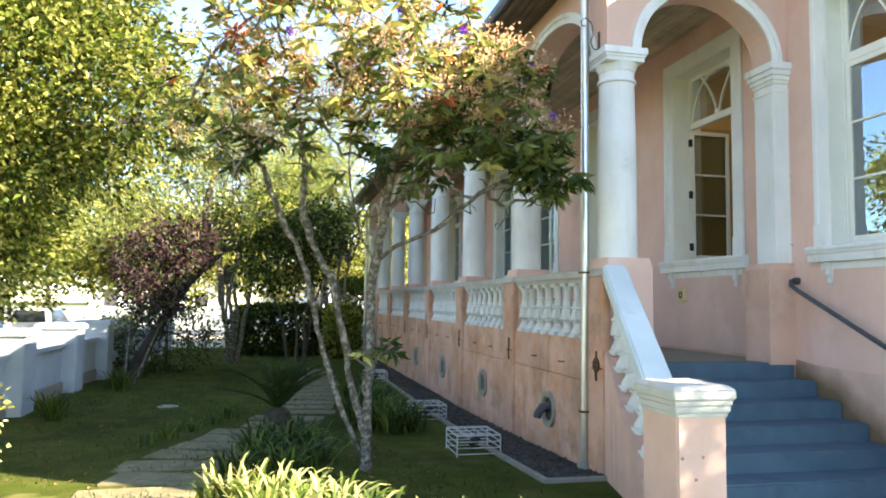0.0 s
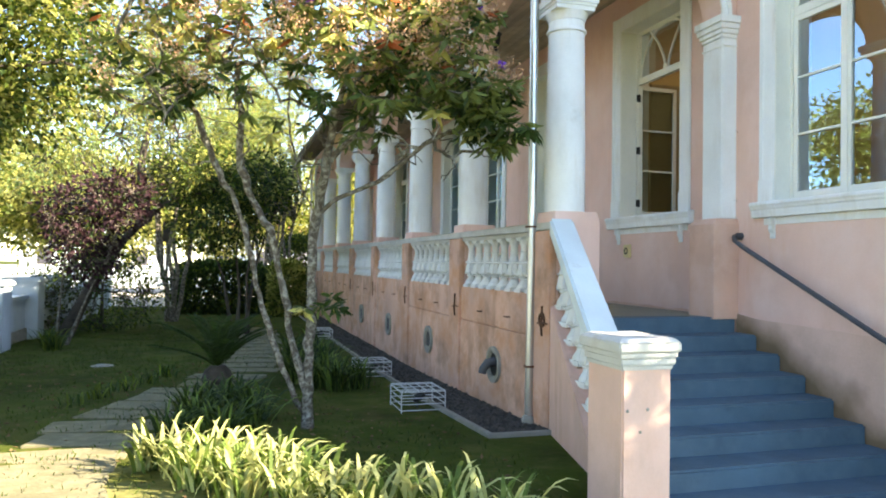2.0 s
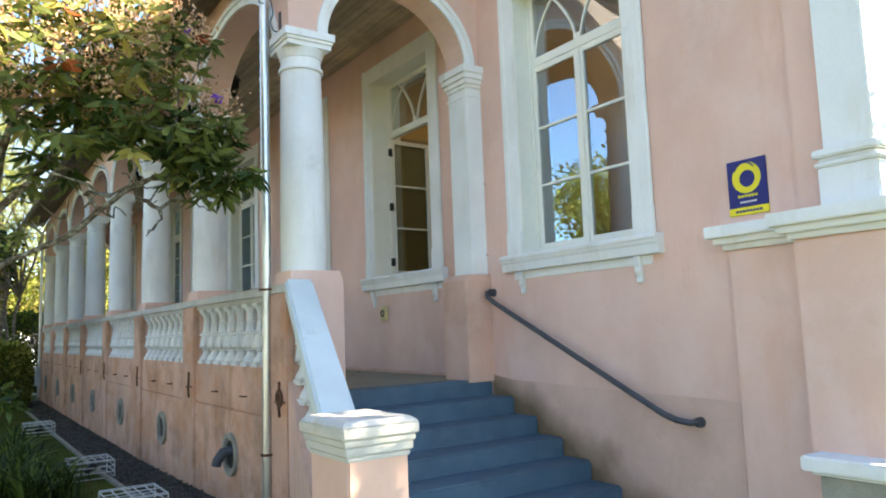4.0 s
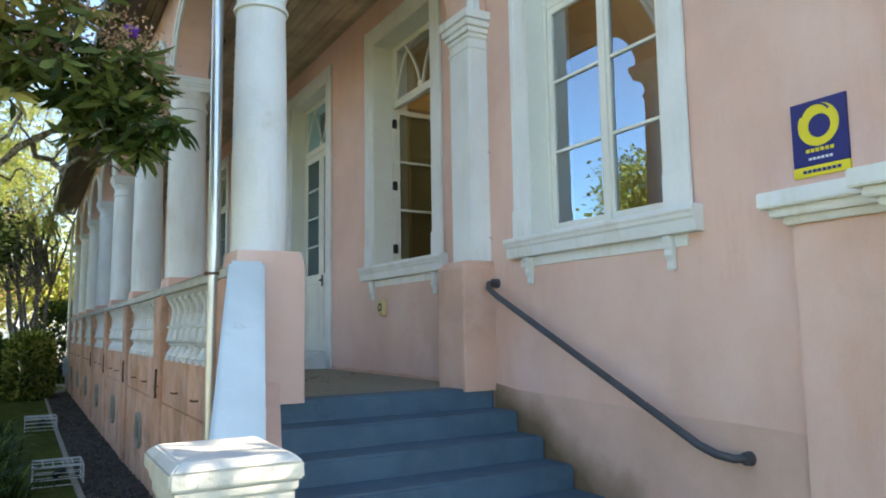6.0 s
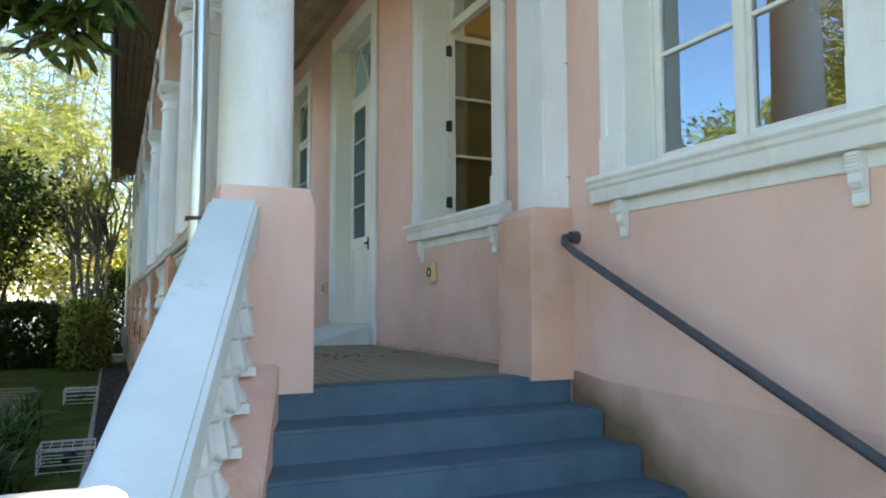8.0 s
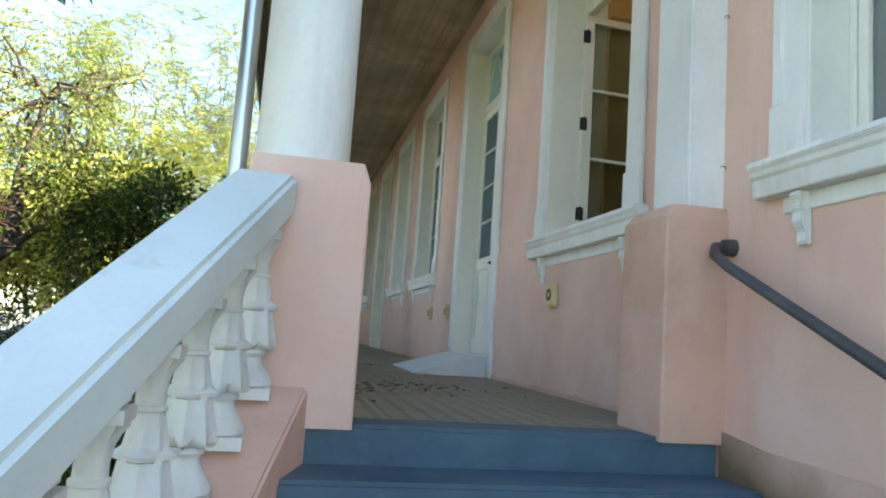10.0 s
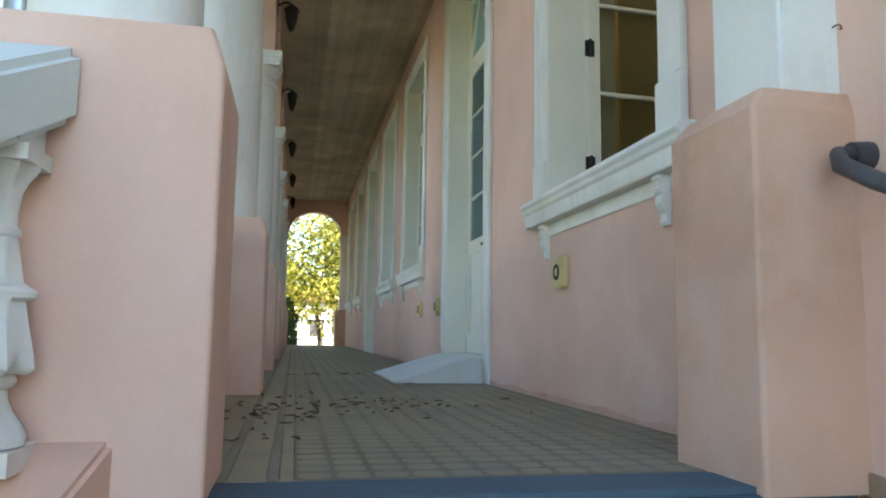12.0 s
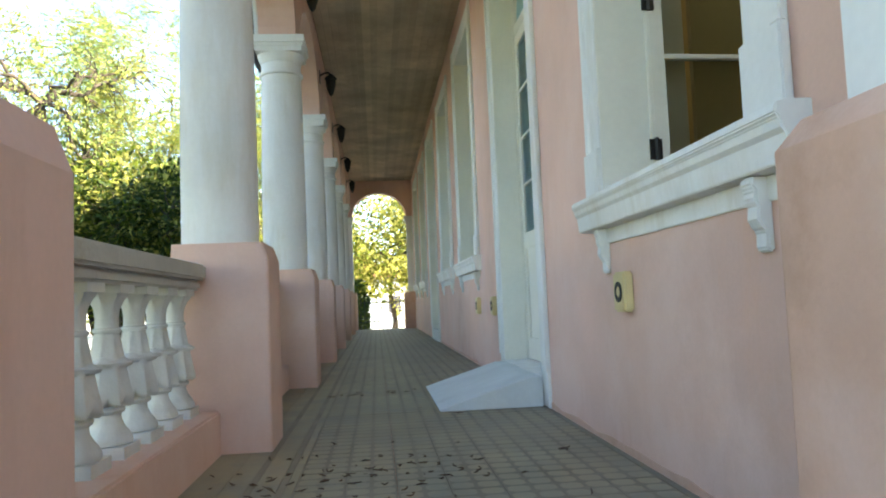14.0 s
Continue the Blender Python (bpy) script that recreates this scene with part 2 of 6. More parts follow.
LEAF_PURPLE = leaf("maroon_leaves", (0.034, 0.012, 0.015), translucent=0.2)
SEEDHEAD = leaf("brown_seed_heads", (0.66, 0.42, 0.25), translucent=0.25, rough=0.8)
FLOWER = leaf("violet_petals", (0.25, 0.08, 0.55), island=0.2)
STRAP = leaf("strap_leaves", (0.13, 0.19, 0.035), island=0.35, translucent=0.4)
STRAP_PALE = leaf("cream_edged_strap_leaves", (0.56, 0.57, 0.22), island=0.25, translucent=0.4)
LITTER = leaf("dry_fallen_leaves", (0.16, 0.10, 0.05), translucent=0.1, rough=0.9)


def plain(name, base, rough=0.5, metal=0.0):
    m = bpy.data.materials.new(name)
    m.use_nodes = True
    b = m.node_tree.nodes["Principled BSDF"]
    b.inputs["Base Color"].default_value = (*base, 1)
    b.inputs["Roughness"].default_value, b.inputs["Metallic"].default_value = rough, metal
    return m


SIGN_BLUE, SIGN_YELLOW, SIGN_WHITE = plain("sign_blue", (0.012, 0.020, 0.16), 0.35), plain("sign_yellow", (0.80, 0.66, 0.03), 0.4), plain("sign_white", (0.75, 0.76, 0.78), 0.4)
GLASS = bpy.data.materials.new("window_glass")
GLASS.use_nodes = True
_nt = GLASS.node_tree
_nt.nodes.remove(_nt.nodes["Principled BSDF"])
_tr, _gl, _mx, _fr = (_nt.nodes.new(k) for k in ("ShaderNodeBsdfTransparent", "ShaderNodeBsdfGlossy", "ShaderNodeMixShader", "ShaderNodeFresnel"))
_tr.inputs[0].default_value = (0.86, 0.88, 0.86, 1)
_gl.inputs["Color"].default_value = (0.56, 0.82, 1.0, 1)
_gl.inputs["Roughness"].default_value = 0.015
_fr.inputs["IOR"].default_value = 3.1
for a, b in ((_fr.outputs[0], _mx.inputs[0]), (_tr.outputs[0], _mx.inputs[1]), (_gl.outputs[0], _mx.inputs[2]), (_mx.outputs[0], _nt.nodes["Material Output"].inputs[0])):
    _nt.links.new(a, b)

# ---------- mesh helpers ----------
def box(bm, x0, x1, y0, y1, z0, z1):
    v = [bm.verts.new((x, y, z)) for z in (z0, z1) for y in (y0, y1) for x in (x0, x1)]
    for f in ((0, 2, 3, 1), (4, 5, 7, 6), (0, 1, 5, 4), (2, 6, 7, 3), (0, 4, 6, 2), (1, 3, 7, 5)):
        bm.faces.new([v[i] for i in f])
    return v


def prism(bm, outline, place):
    """A solid from a closed outline, place(u, v, side) gives each corner for side 0 and 1."""
    a = [bm.verts.new(place(u, v, 0)) for u, v in outline]
    b = [bm.verts.new(place(u, v, 1)) for u, v in outline]
    bm.faces.new(a)
    bm.faces.new(b[::-1])
    for i in range(len(a)):
        j = (i + 1) % len(a)
        bm.faces.new((a[j], a[i], b[i], b[j]))


def lathe(bm, profile, cx, cy, seg=24):
    rings = [[bm.verts.new((cx + r * math.cos(2 * math.pi * k / seg), cy + r * math.sin(2 * math.pi * k / seg), z)) for k in range(seg)] for r, z in profile]
    for lo, hi in zip(rings, rings[1:]):
        for k in range(seg):
            bm.faces.new((lo[k], lo[(k + 1) % seg], hi[(k + 1) % seg], hi[k]))
    bm.faces.new(rings[0][::-1])
    bm.faces.new(rings[-1])


def tube(bm, pts, radii, seg=8):
    pts = [Vector(p) for p in pts]
    if isinstance(radii, (int, float)):
        radii = [radii] * len(pts)
    rings = []
    for i, p in enumerate(pts):
        d = (pts[min(i + 1, len(pts) - 1)] - pts[max(i - 1, 0)]).normalized()
        u = d.orthogonal().normalized() if i == 0 else (u - d * u.dot(d)).normalized()
        w = d.cross(u)
        rings.append([bm.verts.new(p + (u * math.cos(2 * math.pi * k / seg) + w * math.sin(2 * math.pi * k / seg)) * radii[i]) for k in range(seg)])
    for lo, hi in zip(rings, rings[1:]):
        for k in range(seg):
            bm.faces.new((lo[k], lo[(k + 1) % seg], hi[(k + 1) % seg], hi[k]))
    bm.faces.new(rings[0][::-1])
    bm.faces.new(rings[-1])


def part(name, bm, mat, parent=None, label="", bevel=0.0, smooth=False, segs=2):
    """Links a bmesh as one mesh object, under a thing or a part where one is given."""
    bmesh.ops.remove_doubles(bm, verts=bm.verts, dist=1e-5)
    bmesh.ops.recalc_face_normals(bm, faces=bm.faces)
    if bevel:
        edges = [e for e in bm.edges if len(e.link_faces) == 2 and e.calc_face_angle(0) > 0.6]
        bmesh.ops.bevel(bm, geom=edges, offset=bevel, segments=segs, affect="EDGES", clamp_overlap=True)
    me = bpy.data.meshes.new(name)
    bm.to_mesh(me)
    bm.free()
    me.materials.append(mat)
    ob = new(name, me)
    if smooth:
        me.polygons.foreach_set("use_smooth", [True] * len(me.polygons))
        me.set_sharp_from_angle(angle=radians(40))
    if parent:
        ob.parent = parent
    if label:
        ob["label"] = label
    return ob


def thing(name, label, category, group="", kind="", at=(0, 0, 0)):
    ob = new(name)
    ob.location = at
    return tagged(ob, label, category, group, kind)


def boxes(name, rows, mat, parent=None, label="", bevel=0.0):
    bm = bmesh.new()
    for r in rows:
        box(bm, *r)
    return part(name, bm, mat, parent, label, bevel)


def slab_with_holes(bm, x0, x1, y0, y1, z0, z1, holes):
    """A wall across x, with rectangular openings (y0, y1, z0, z1) right through it."""
    ys = sorted({y0, y1, *[h[0] for h in holes], *[h[1] for h in holes]})
    zs = sorted({z0, z1, *[h[2] for h in holes], *[h[3] for h in holes]})

    def solid(i, j):
        if not (0 <= i < len(ys) - 1 and 0 <= j < len(zs) - 1):
            return False
        y, z = (ys[i] + ys[i + 1]) / 2, (zs[j] + zs[j + 1]) / 2
        return not any(h[0] < y < h[1] and h[2] < z < h[3] for h in holes)

    for i in range(len(ys) - 1):
        for j in range(len(zs) - 1):
            if not solid(i, j):
                continue
            a, b, c, d = ys[i], ys[i + 1], zs[j], zs[j + 1]
            quads = [((x0, a, c), (x0, b, c), (x0, b, d), (x0, a, d)), ((x1, a, c), (x1, a, d), (x1, b, d), (x1, b, c))]
            if not solid(i - 1, j):
                quads.append(((x0, a, c), (x0, a, d), (x1, a, d), (x1, a, c)))
            if not solid(i + 1, j):
                quads.append(((x0, b, c), (x1, b, c), (x1, b, d), (x0, b, d)))
            if not solid(i, j - 1):
                quads.append(((x0, a, c), (x1, a, c), (x1, b, c), (x0, b, c)))
            if not solid(i, j + 1):
                quads.append(((x0, a, d), (x0, b, d), (x1, b, d), (x1, a, d)))
            for q in quads:
                bm.faces.new([bm.verts.new(p) for p in q])


def moulding(bm, x0, x1, y0, y1, steps):
    """Stacked square slabs: (grow, z0, z1) each."""
    for g, a, b in steps:
        box(bm, x0 - g, x1 + g, y0 - g, y1 + g, a, b)


# ---------- plan ----------
XW = 5.58                       # face of the house wall
FL = 0.86                       # veranda floor
BAY, C0 = 2.89, 7.42            # column spacing, first column
COLS = [C0 + BAY * i for i in range(8)]
XC = 3.615                      # line of the columns
SPRING, CEIL = 4.13, 5.19
YEND = COLS[-1] + 0.23


def ground_z(x, y):
    pts = ((-60, -0.10), (3.6, -0.10), (4.6, -0.10), (7.2, -0.26), (9.2, -0.33), (12.2, -0.40), (20, -0.43), (400, -0.43))
    for (a, za), (b, zb) in zip(pts, pts[1:]):
        if y <= b:
            return za + (zb - za) * max(0, (y - a)) / (b - a)
    return -0.43

# ---------- ground ----------
def sheet(bm, xs, ys, zf):
    grid = [[bm.verts.new((x, y, zf(x, y))) for x in xs] for y in ys]
    for r0, r1 in zip(grid, grid[1:]):
        for k in range(len(xs) - 1):
            bm.faces.new((r0[k], r0[k + 1], r1[k + 1], r1[k]))


def ramp01(v, a, b):
    t = min(1.0, max(0.0, (v - a) / (b - a)))
    return t * t * (3 - 2 * t)


def lumpy(x, y):
    foot = 0.32 * ramp01(x, 2.2, 2.9) * ramp01(-y, -5.5, -5.0)      # the yard lies lower at the foot of the steps
    near = 1.0 if -8 < x < 2.6 and 2 < y < 32 else 0.0
    return ground_z(x, y) - foot + near * 0.03 * (noise.noise((x * 0.9, y * 0.9, 0)) + 0.5 * noise.noise((x * 3, y * 3, 4)))


bm = bmesh.new()
sheet(bm, [-400, -120, -40, -16, *[-8 + 0.25 * i for i in range(61)], 9, 16, 40, 120, 400], [-400, -100, -30, -8, 0, *[1 + 0.25 * i for i in range(133)], 40, 60, 120, 400], lumpy)
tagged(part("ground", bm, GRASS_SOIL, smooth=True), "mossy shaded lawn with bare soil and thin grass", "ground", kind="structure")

# ---------- house wall with its openings ----------
WINDOWS = [5.955, 8.955, 14.90, 17.55, 22.9, 25.6]
DOORS = [11.92, 20.25]
holes = [(c - 0.70, c + 0.70, 2.05, 4.70) for c in WINDOWS] + [(c - 0.72, c + 0.72, 1.05, 4.72) for c in DOORS]
bm = bmesh.new()
slab_with_holes(bm, XW, XW + 0.42, 3.75, YEND + 0.8, -0.6, 5.85, holes)
tagged(part("wall_east", bm, PINK), "pink limewashed house wall with tall openings", "wall", kind="structure")
boxes("wall_south", [(XW + 0.42, 16, 3.75, 4.15, -0.6, 5.95)], PINK)
boxes("wall_upper", [(XW + 0.01, XW + 0.42, 7.05, YEND + 0.8, 5.852, 6.25)], PINK)
tagged(bpy.data.objects["wall_upper"], "pink wall strip above the veranda roof", "wall", kind="structure")
boxes("wall_north", [(XW + 0.42, 16, YEND + 0.4, YEND + 0.8, -0.6, 6.25)], PINK)
for n in ("wall_south", "wall_north"):
    tagged(bpy.data.objects[n], "plain pink end wall of the house", "wall", kind="structure")
# damp plinth beside the stairs, a little proud of the wall
bm = bmesh.new()
prism(bm, [(4.40, -0.6), (7.22, -0.6), (7.22, 0.90), (6.9, 0.86), (4.40, 0.80)], lambda u, v, s: (XW - 0.015 + 0.012 * s, u, v))
tagged(part("plinth", bm, PINK_DAMP, bevel=0.004), "stained damp plaster band above the steps", "wall", kind="structure")

# rooms behind the openings
boxes("interior_floor", [(XW + 0.42, 11, 4.15, YEND + 0.4, 0.70, 0.98)], PLANK)
boxes("interior_ceiling", [(XW + 0.42, 11, 4.15, YEND + 0.4, 5.4, 5.5)], OCHRE)
boxes("interior_wall", [(10.6, 10.9, 4.15, YEND + 0.4, 0.98, 5.4), (XW + 0.42, 10.6, 7.35, 7.50, 0.98, 5.4), (XW + 0.42, 10.6, 10.35, 10.50, 0.98, 5.4), (XW + 0.42, 10.6, 13.4, 13.55, 0.98, 5.4), (XW + 0.42, 10.6, 18.9, 19.05, 0.98, 5.4)], OCHRE)
for n, l in (("interior_floor", "dark boarded floor of the rooms"), ("interior_ceiling", "plain ochre ceiling of the rooms"), ("interior_wall", "ochre plaster walls of the rooms")):
    tagged(bpy.data.objects[n], l, n.split("_")[1], kind="structure")

# roofs, eaves and gutter
bm = bmesh.new()
prism(bm, [(2.86, 5.26), (XW - 0.002, 6.02), (XW - 0.002, 6.10), (2.86, 5.34)], lambda u, v, s: (u, 6.75 + s * (YEND - 6.3), v))
tagged(part("veranda_roof", bm, ROOFTILE), "clay-tiled lean-to roof over the veranda", "roof", kind="structure")
bm = bmesh.new()
prism(bm, [(4.95, 6.20), (10.5, 8.2), (16.5, 6.20), (16.5, 6.32), (10.5, 8.35), (4.95, 6.32)], lambda u, v, s: (u, 7.0 + s * (YEND - 5.7), v))
prism(bm, [(5.30, 5.76), (10.5, 8.1), (16.5, 6.10), (16.5, 6.22), (10.5, 8.22), (5.30, 5.88)], lambda u, v, s: (u, 3.1 + s * 3.89, v))
tagged(part("main_roof", bm, ROOFTILE), "clay-tiled hipped main roof of the house", "roof", kind="structure")
boxes("main_eave", [(4.98, XW, 7.0, YEND + 1, 6.13, 6.195), (5.32, XW, 3.1, 6.99, 5.69, 5.755), (XW, 16.4, 3.1, 3.75, 5.69, 5.755)], EAVE)
tagged(bpy.data.objects["main_eave"], "dark boarded eave of the main roof", "eave", kind="structure")
eave = thing("eave", "dark boarded eave soffit above the arcade", "eave", kind="structure")
for i in range(5):
    boxes("soffit_board", [(2.922 + i * 0.1, 3.012 + i * 0.1, 6.8, YEND + 0.5, 5.19 + 0.004 * (i % 2), 5.215)], EAVE, eave, bevel=0.004)
boxes("fascia", [(2.88, 2.92, 6.78, YEND + 0.5, 5.12, 5.30)], EAVE, eave, bevel=0.004)
bm = bmesh.new()
prism(bm, [(2.88, 5.28), (2.78, 5.28), (2.775, 5.20), (2.80, 5.15), (2.85, 5.15), (2.88, 5.18)], lambda u, v, s: (u, 6.75 + s * (YEND - 6.2), v))
tagged(part("gutter", bm, IRON, bevel=0.006), "dark metal rain gutter along the eave", "gutter", kind="structure")

# ---------- veranda base, floor and ceiling ----------
bm = bmesh.new()
box(bm, 3.40, XW, 7.24, YEND, -0.8, FL - 0.012)
tagged(part("veranda_base", bm, PINK_LOW), "solid masonry base under the veranda", "wall", kind="structure")
bm = bmesh.new()
for i in range(18):
    x = 3.79 + i * 0.0995
    box(bm, x, x + 0.093, 7.55, YEND - 0.35, CEIL + 0.003 * (i % 3), CEIL + 0.02)
box(bm, 3.78, XW, 7.5, YEND, CEIL + 0.021, CEIL + 0.04)
tagged(part("ceiling", bm, CEILING, bevel=0.003), "weathered brown boarded veranda ceiling", "ceiling", kind="structure")

# outer basement wall: strips under the columns, panels between, horizontal joint
def basement():
    root = thing("wall_west", "weathered pink plaster basement wall with rust stains", "wall", kind="structure")
    for c in COLS:
        boxes("pilaster_strip", [(3.345, 3.42, c - 0.24, c + 0.24, -0.8, 1.742)], PINK_LOW, root, bevel=0.012)
    for a, b in zip(COLS, COLS[1:]):
        boxes("wall_panel", [(3.375, 3.42, a + 0.24, b - 0.24, 0.655, 1.09)], PINK_LOW, root, bevel=0.008)
        boxes("wall_panel", [(3.370, 3.42, a + 0.24, b - 0.24, -0.8, 0.64)], PINK_LOW, root, bevel=0.008)
    return root


basement()

# balustrade plinth and rail
bm = bmesh.new()
for a, b in zip(COLS, COLS[1:]):
    box(bm, 3.41, 3.645, a + 0.22, b - 0.22, FL - 0.02, 1.08)
tagged(part("parapet_plinth", bm, PINK, bevel=0.012), "pink plaster plinth under the balusters", "parapet", kind="structure")
# turned and leaf-cast baluster: height share, radius, depth of the lobes, how many
CAST = [(0.075, 0.098, 0.00, 8), (0.105, 0.099, 0.04, 8), (0.14, 0.086, 0.06, 8), (0.175, 0.068, 0.05, 8), (0.21, 0.056, 0.0, 8), (0.245, 0.053, 0.0, 8), (0.255, 0.066, 0.0, 8), (0.27, 0.071, 0.0, 8), (0.285, 0.066, 0.0, 8),
        (0.293, 0.056, 0.0, 8), (0.30, 0.080, 0.16, 8), (0.318, 0.096, 0.14, 8), (0.35, 0.099, 0.07, 8), (0.40, 0.092, 0.06, 8), (0.46, 0.082, 0.07, 8), (0.515, 0.073, 0.08, 8), (0.527, 0.086, 0.17, 4), (0.545, 0.090, 0.18, 4),
        (0.56, 0.076, 0.14, 4), (0.575, 0.066, 0.08, 8), (0.63, 0.058, 0.09, 8), (0.69, 0.051, 0.08, 8), (0.715, 0.049, 0.0, 8), (0.723, 0.056, 0.0, 8), (0.74, 0.056, 0.0, 8), (0.748, 0.047, 0.0, 8), (0.80, 0.046, 0.0, 8), (0.86, 0.052, 0.05, 8),
        (0.905, 0.064, 0.10, 8), (0.935, 0.080, 0.12, 8), (0.95, 0.084, 0.04, 8)]


def cast_baluster(h, wide=1.0):
    """One baluster standing at the origin, h high, with a square foot and top block."""
    bm = bmesh.new()
    seg, rings = 32, []
    box(bm, -0.10 * wide, 0.10 * wide, -0.10 * wide, 0.10 * wide, 0, 0.07 * h)
    box(bm, -0.086 * wide, 0.086 * wide, -0.086 * wide, 0.086 * wide, 0.948 * h, h)
    for f, r, amp, n in CAST:
        rings.append([])
        for k in range(seg):
            t = 2 * math.pi * k / seg
            q = r * wide * (1 + amp * math.cos(n * t))
            rings[-1].append(bm.verts.new((q * math.cos(t), q * math.sin(t), f * h - (amp * 0.05 * math.cos(n * t) if f < 0.5 else 0.0))))
    for lo, hi in zip(rings, rings[1:]):
        for k in range(seg):
            bm.faces.new((lo[k], lo[(k + 1) % seg], hi[(k + 1) % seg], hi[k]))
    bm.faces.new(rings[0][::-1])
    bm.faces.new(rings[-1])
    return bm


for a, b in zip(COLS, COLS[1:]):
    root = thing("balustrade", "worn white cement balustrade between the veranda pedestals", "balustrade", "balustrade bays")
    boxes("rail", [(3.355, 3.585, a + 0.222, b - 0.222, 1.745, 1.825), (3.385, 3.555, a + 0.222, b - 0.222, 1.695, 1.745), (3.355, 3.398, a - 0.222, a + 0.222, 1.745, 1.825)], CAPSTONE, root, "weathered moulded top rail", bevel=0.012)
    me = None
    for k in range(8):
        y = a + 0.24 + (BAY - 0.48) * (k + 0.5) / 8
        if k == 0 and a == C0:
            ob = part("baluster", cast_baluster(0.617, 0.88), WORN, root, smooth=True)
            BALUSTER = ob.data
        else:
            ob = new("baluster", BALUSTER)
            ob.parent = root
        ob.location = (3.47, y, 1.08)

# pedestals and columns
def rounded(x0, x1, y0, y1, r):
    """Rectangle outline with small rounded corners."""
    out = []
    for cx, cy, a in ((x1 - r, y0 + r, -90), (x1 - r, y1 - r, 0), (x0 + r, y1 - r, 90), (x0 + r, y0 + r, 180)):
        out += [(cx + r * math.cos(radians(a + t)), cy + r * math.sin(radians(a + t))) for t in (0, 30, 60, 90)]
    return out


def pedestal_block(x0, x1, c, z0, z1, z2, inx, iny, label, wall_side=False, paint=PINK):
    """Plaster block with a narrowed shoulder on top."""
    root = thing("pedestal", label, "pedestal", "veranda pedestals")
    low = rounded(x0, x1, c - 0.22, c + 0.22, 0.014)
    a0, a1 = (x0 + inx, x1) if wall_side else (x0 + 0.005, x1 - inx)
    high = rounded(a0, a1, c - 0.22 + iny, c + 0.22 - iny, 0.02)
    bm = bmesh.new()
    prism(bm, low, lambda u, v, s: (u, v, z0 + (z1 - z0) * s))
    part("body", bm, paint, root)
    bm = bmesh.new()
    a, b = [bm.verts.new((*p, z1)) for p in low], [bm.verts.new((*p, z2)) for p in high]
    for k in range(len(a)):
        j = (k + 1) % len(a)
        bm.faces.new((a[k], a[j], b[j], b[k]))
    bm.faces.new(b)
    part("shoulder", bm, paint, root)


def pedestal(c):
    pedestal_block(3.40, 3.905 if c == C0 else 3.90, c, FL - 0.02, 1.85, 1.937, 0.03, 0.005, "pink plaster pedestal carrying a white column")


def column(c):
    root = thing("column", "smooth white round column with a moulded capital", "column", "veranda columns")
    bm = bmesh.new()
    lathe(bm, [(0.205, 1.932), (0.204, 2.4), (0.20, 2.9), (0.193, 3.4), (0.184, 3.80)], XC, c, 36)
    part("shaft", bm, WHITE, root, smooth=True)
    bm = bmesh.new()
    lathe(bm, [(0.184, 3.78), (0.203, 3.785), (0.207, 3.80), (0.203, 3.815), (0.186, 3.82), (0.184, 3.90), (0.192, 3.905), (0.197, 3.93), (0.215, 3.965), (0.22, 3.985)], XC, c, 36)
    moulding(bm, XC - 0.215, XC + 0.215, c - 0.215, c + 0.215, [(0, 3.985, 4.03), (0.012, 4.03, 4.06), (0.028, 4.06, SPRING)])
    part("capital", bm, WHITE, root, smooth=True)


for c in COLS:
    pedestal(c)
    column(c)

# pilasters against the house wall at both ends
for c in (COLS[0], COLS[-1]):
    pedestal_block(5.265, XW + 0.03, c, FL - 0.02, 1.862, 1.922, 0.045, 0.02, "rubbed orange-pink plaster pedestal against the house wall", True, PINK_RUBBED)
    root = thing("pilaster", "square white pilaster against the pink wall", "pilaster", "veranda pilasters")
    boxes("shaft", [(5.395, XW + 0.02, c - 0.17, c + 0.17, 1.917, 3.90)], WHITE, root, bevel=0.012)
    bm = bmesh.new()
    for g, a, b in ((0.012, 3.80, 3.825), (0.01, 3.90, 3.94), (0.03, 3.94, 3.99), (0.05, 3.99, 4.05), (0.068, 4.05, SPRING)):
        box(bm, 5.395 - g, XW + 0.02, c - 0.17 - g, c + 0.17 + g, a, b)
    part("capital", bm, WHITE, root, bevel=0.006)


# arcade: wall above the columns, cut by basket arches
def arch_strip(bm, u0, u1, spans, top, place):
    """Wall of thickness given by place(), from the arches' undersides up to top."""
    low = []
    for (a, b, rise) in spans:
        n = 28
        mid, half = (a + b) / 2, (b - a) / 2
        pts = [(mid - half * math.cos(math.pi * k / n), SPRING + rise * math.sin(math.pi * k / n)) for k in range(n + 1)]
        low += [pts]
    chain = [(u0, SPRING)]
    for pts in low:
        chain += pts
    chain.append((u1, SPRING))
    for s in (0, 1):
        for (a, za), (b, zb) in zip(chain, chain[1:]):
            if b - a < 1e-6:
                continue
            bm.faces.new([bm.verts.new(place(*p, s)) for p in ((a, za), (b, zb), (b, top), (a, top))])
    for (a, za), (b, zb) in zip(chain, chain[1:]):
        bm.faces.new([bm.verts.new(p) for p in (place(a, za, 0), place(b, zb, 0), place(b, zb, 1), place(a, za, 1))])
    for (p, q) in (((u0, SPRING), (u0, top)), ((u1, SPRING), (u1, top)), ((u0, top), (u1, top))):
        bm.faces.new([bm.verts.new(v) for v in (place(*p, 0), place(*q, 0), place(*q, 1), place(*p, 1))])


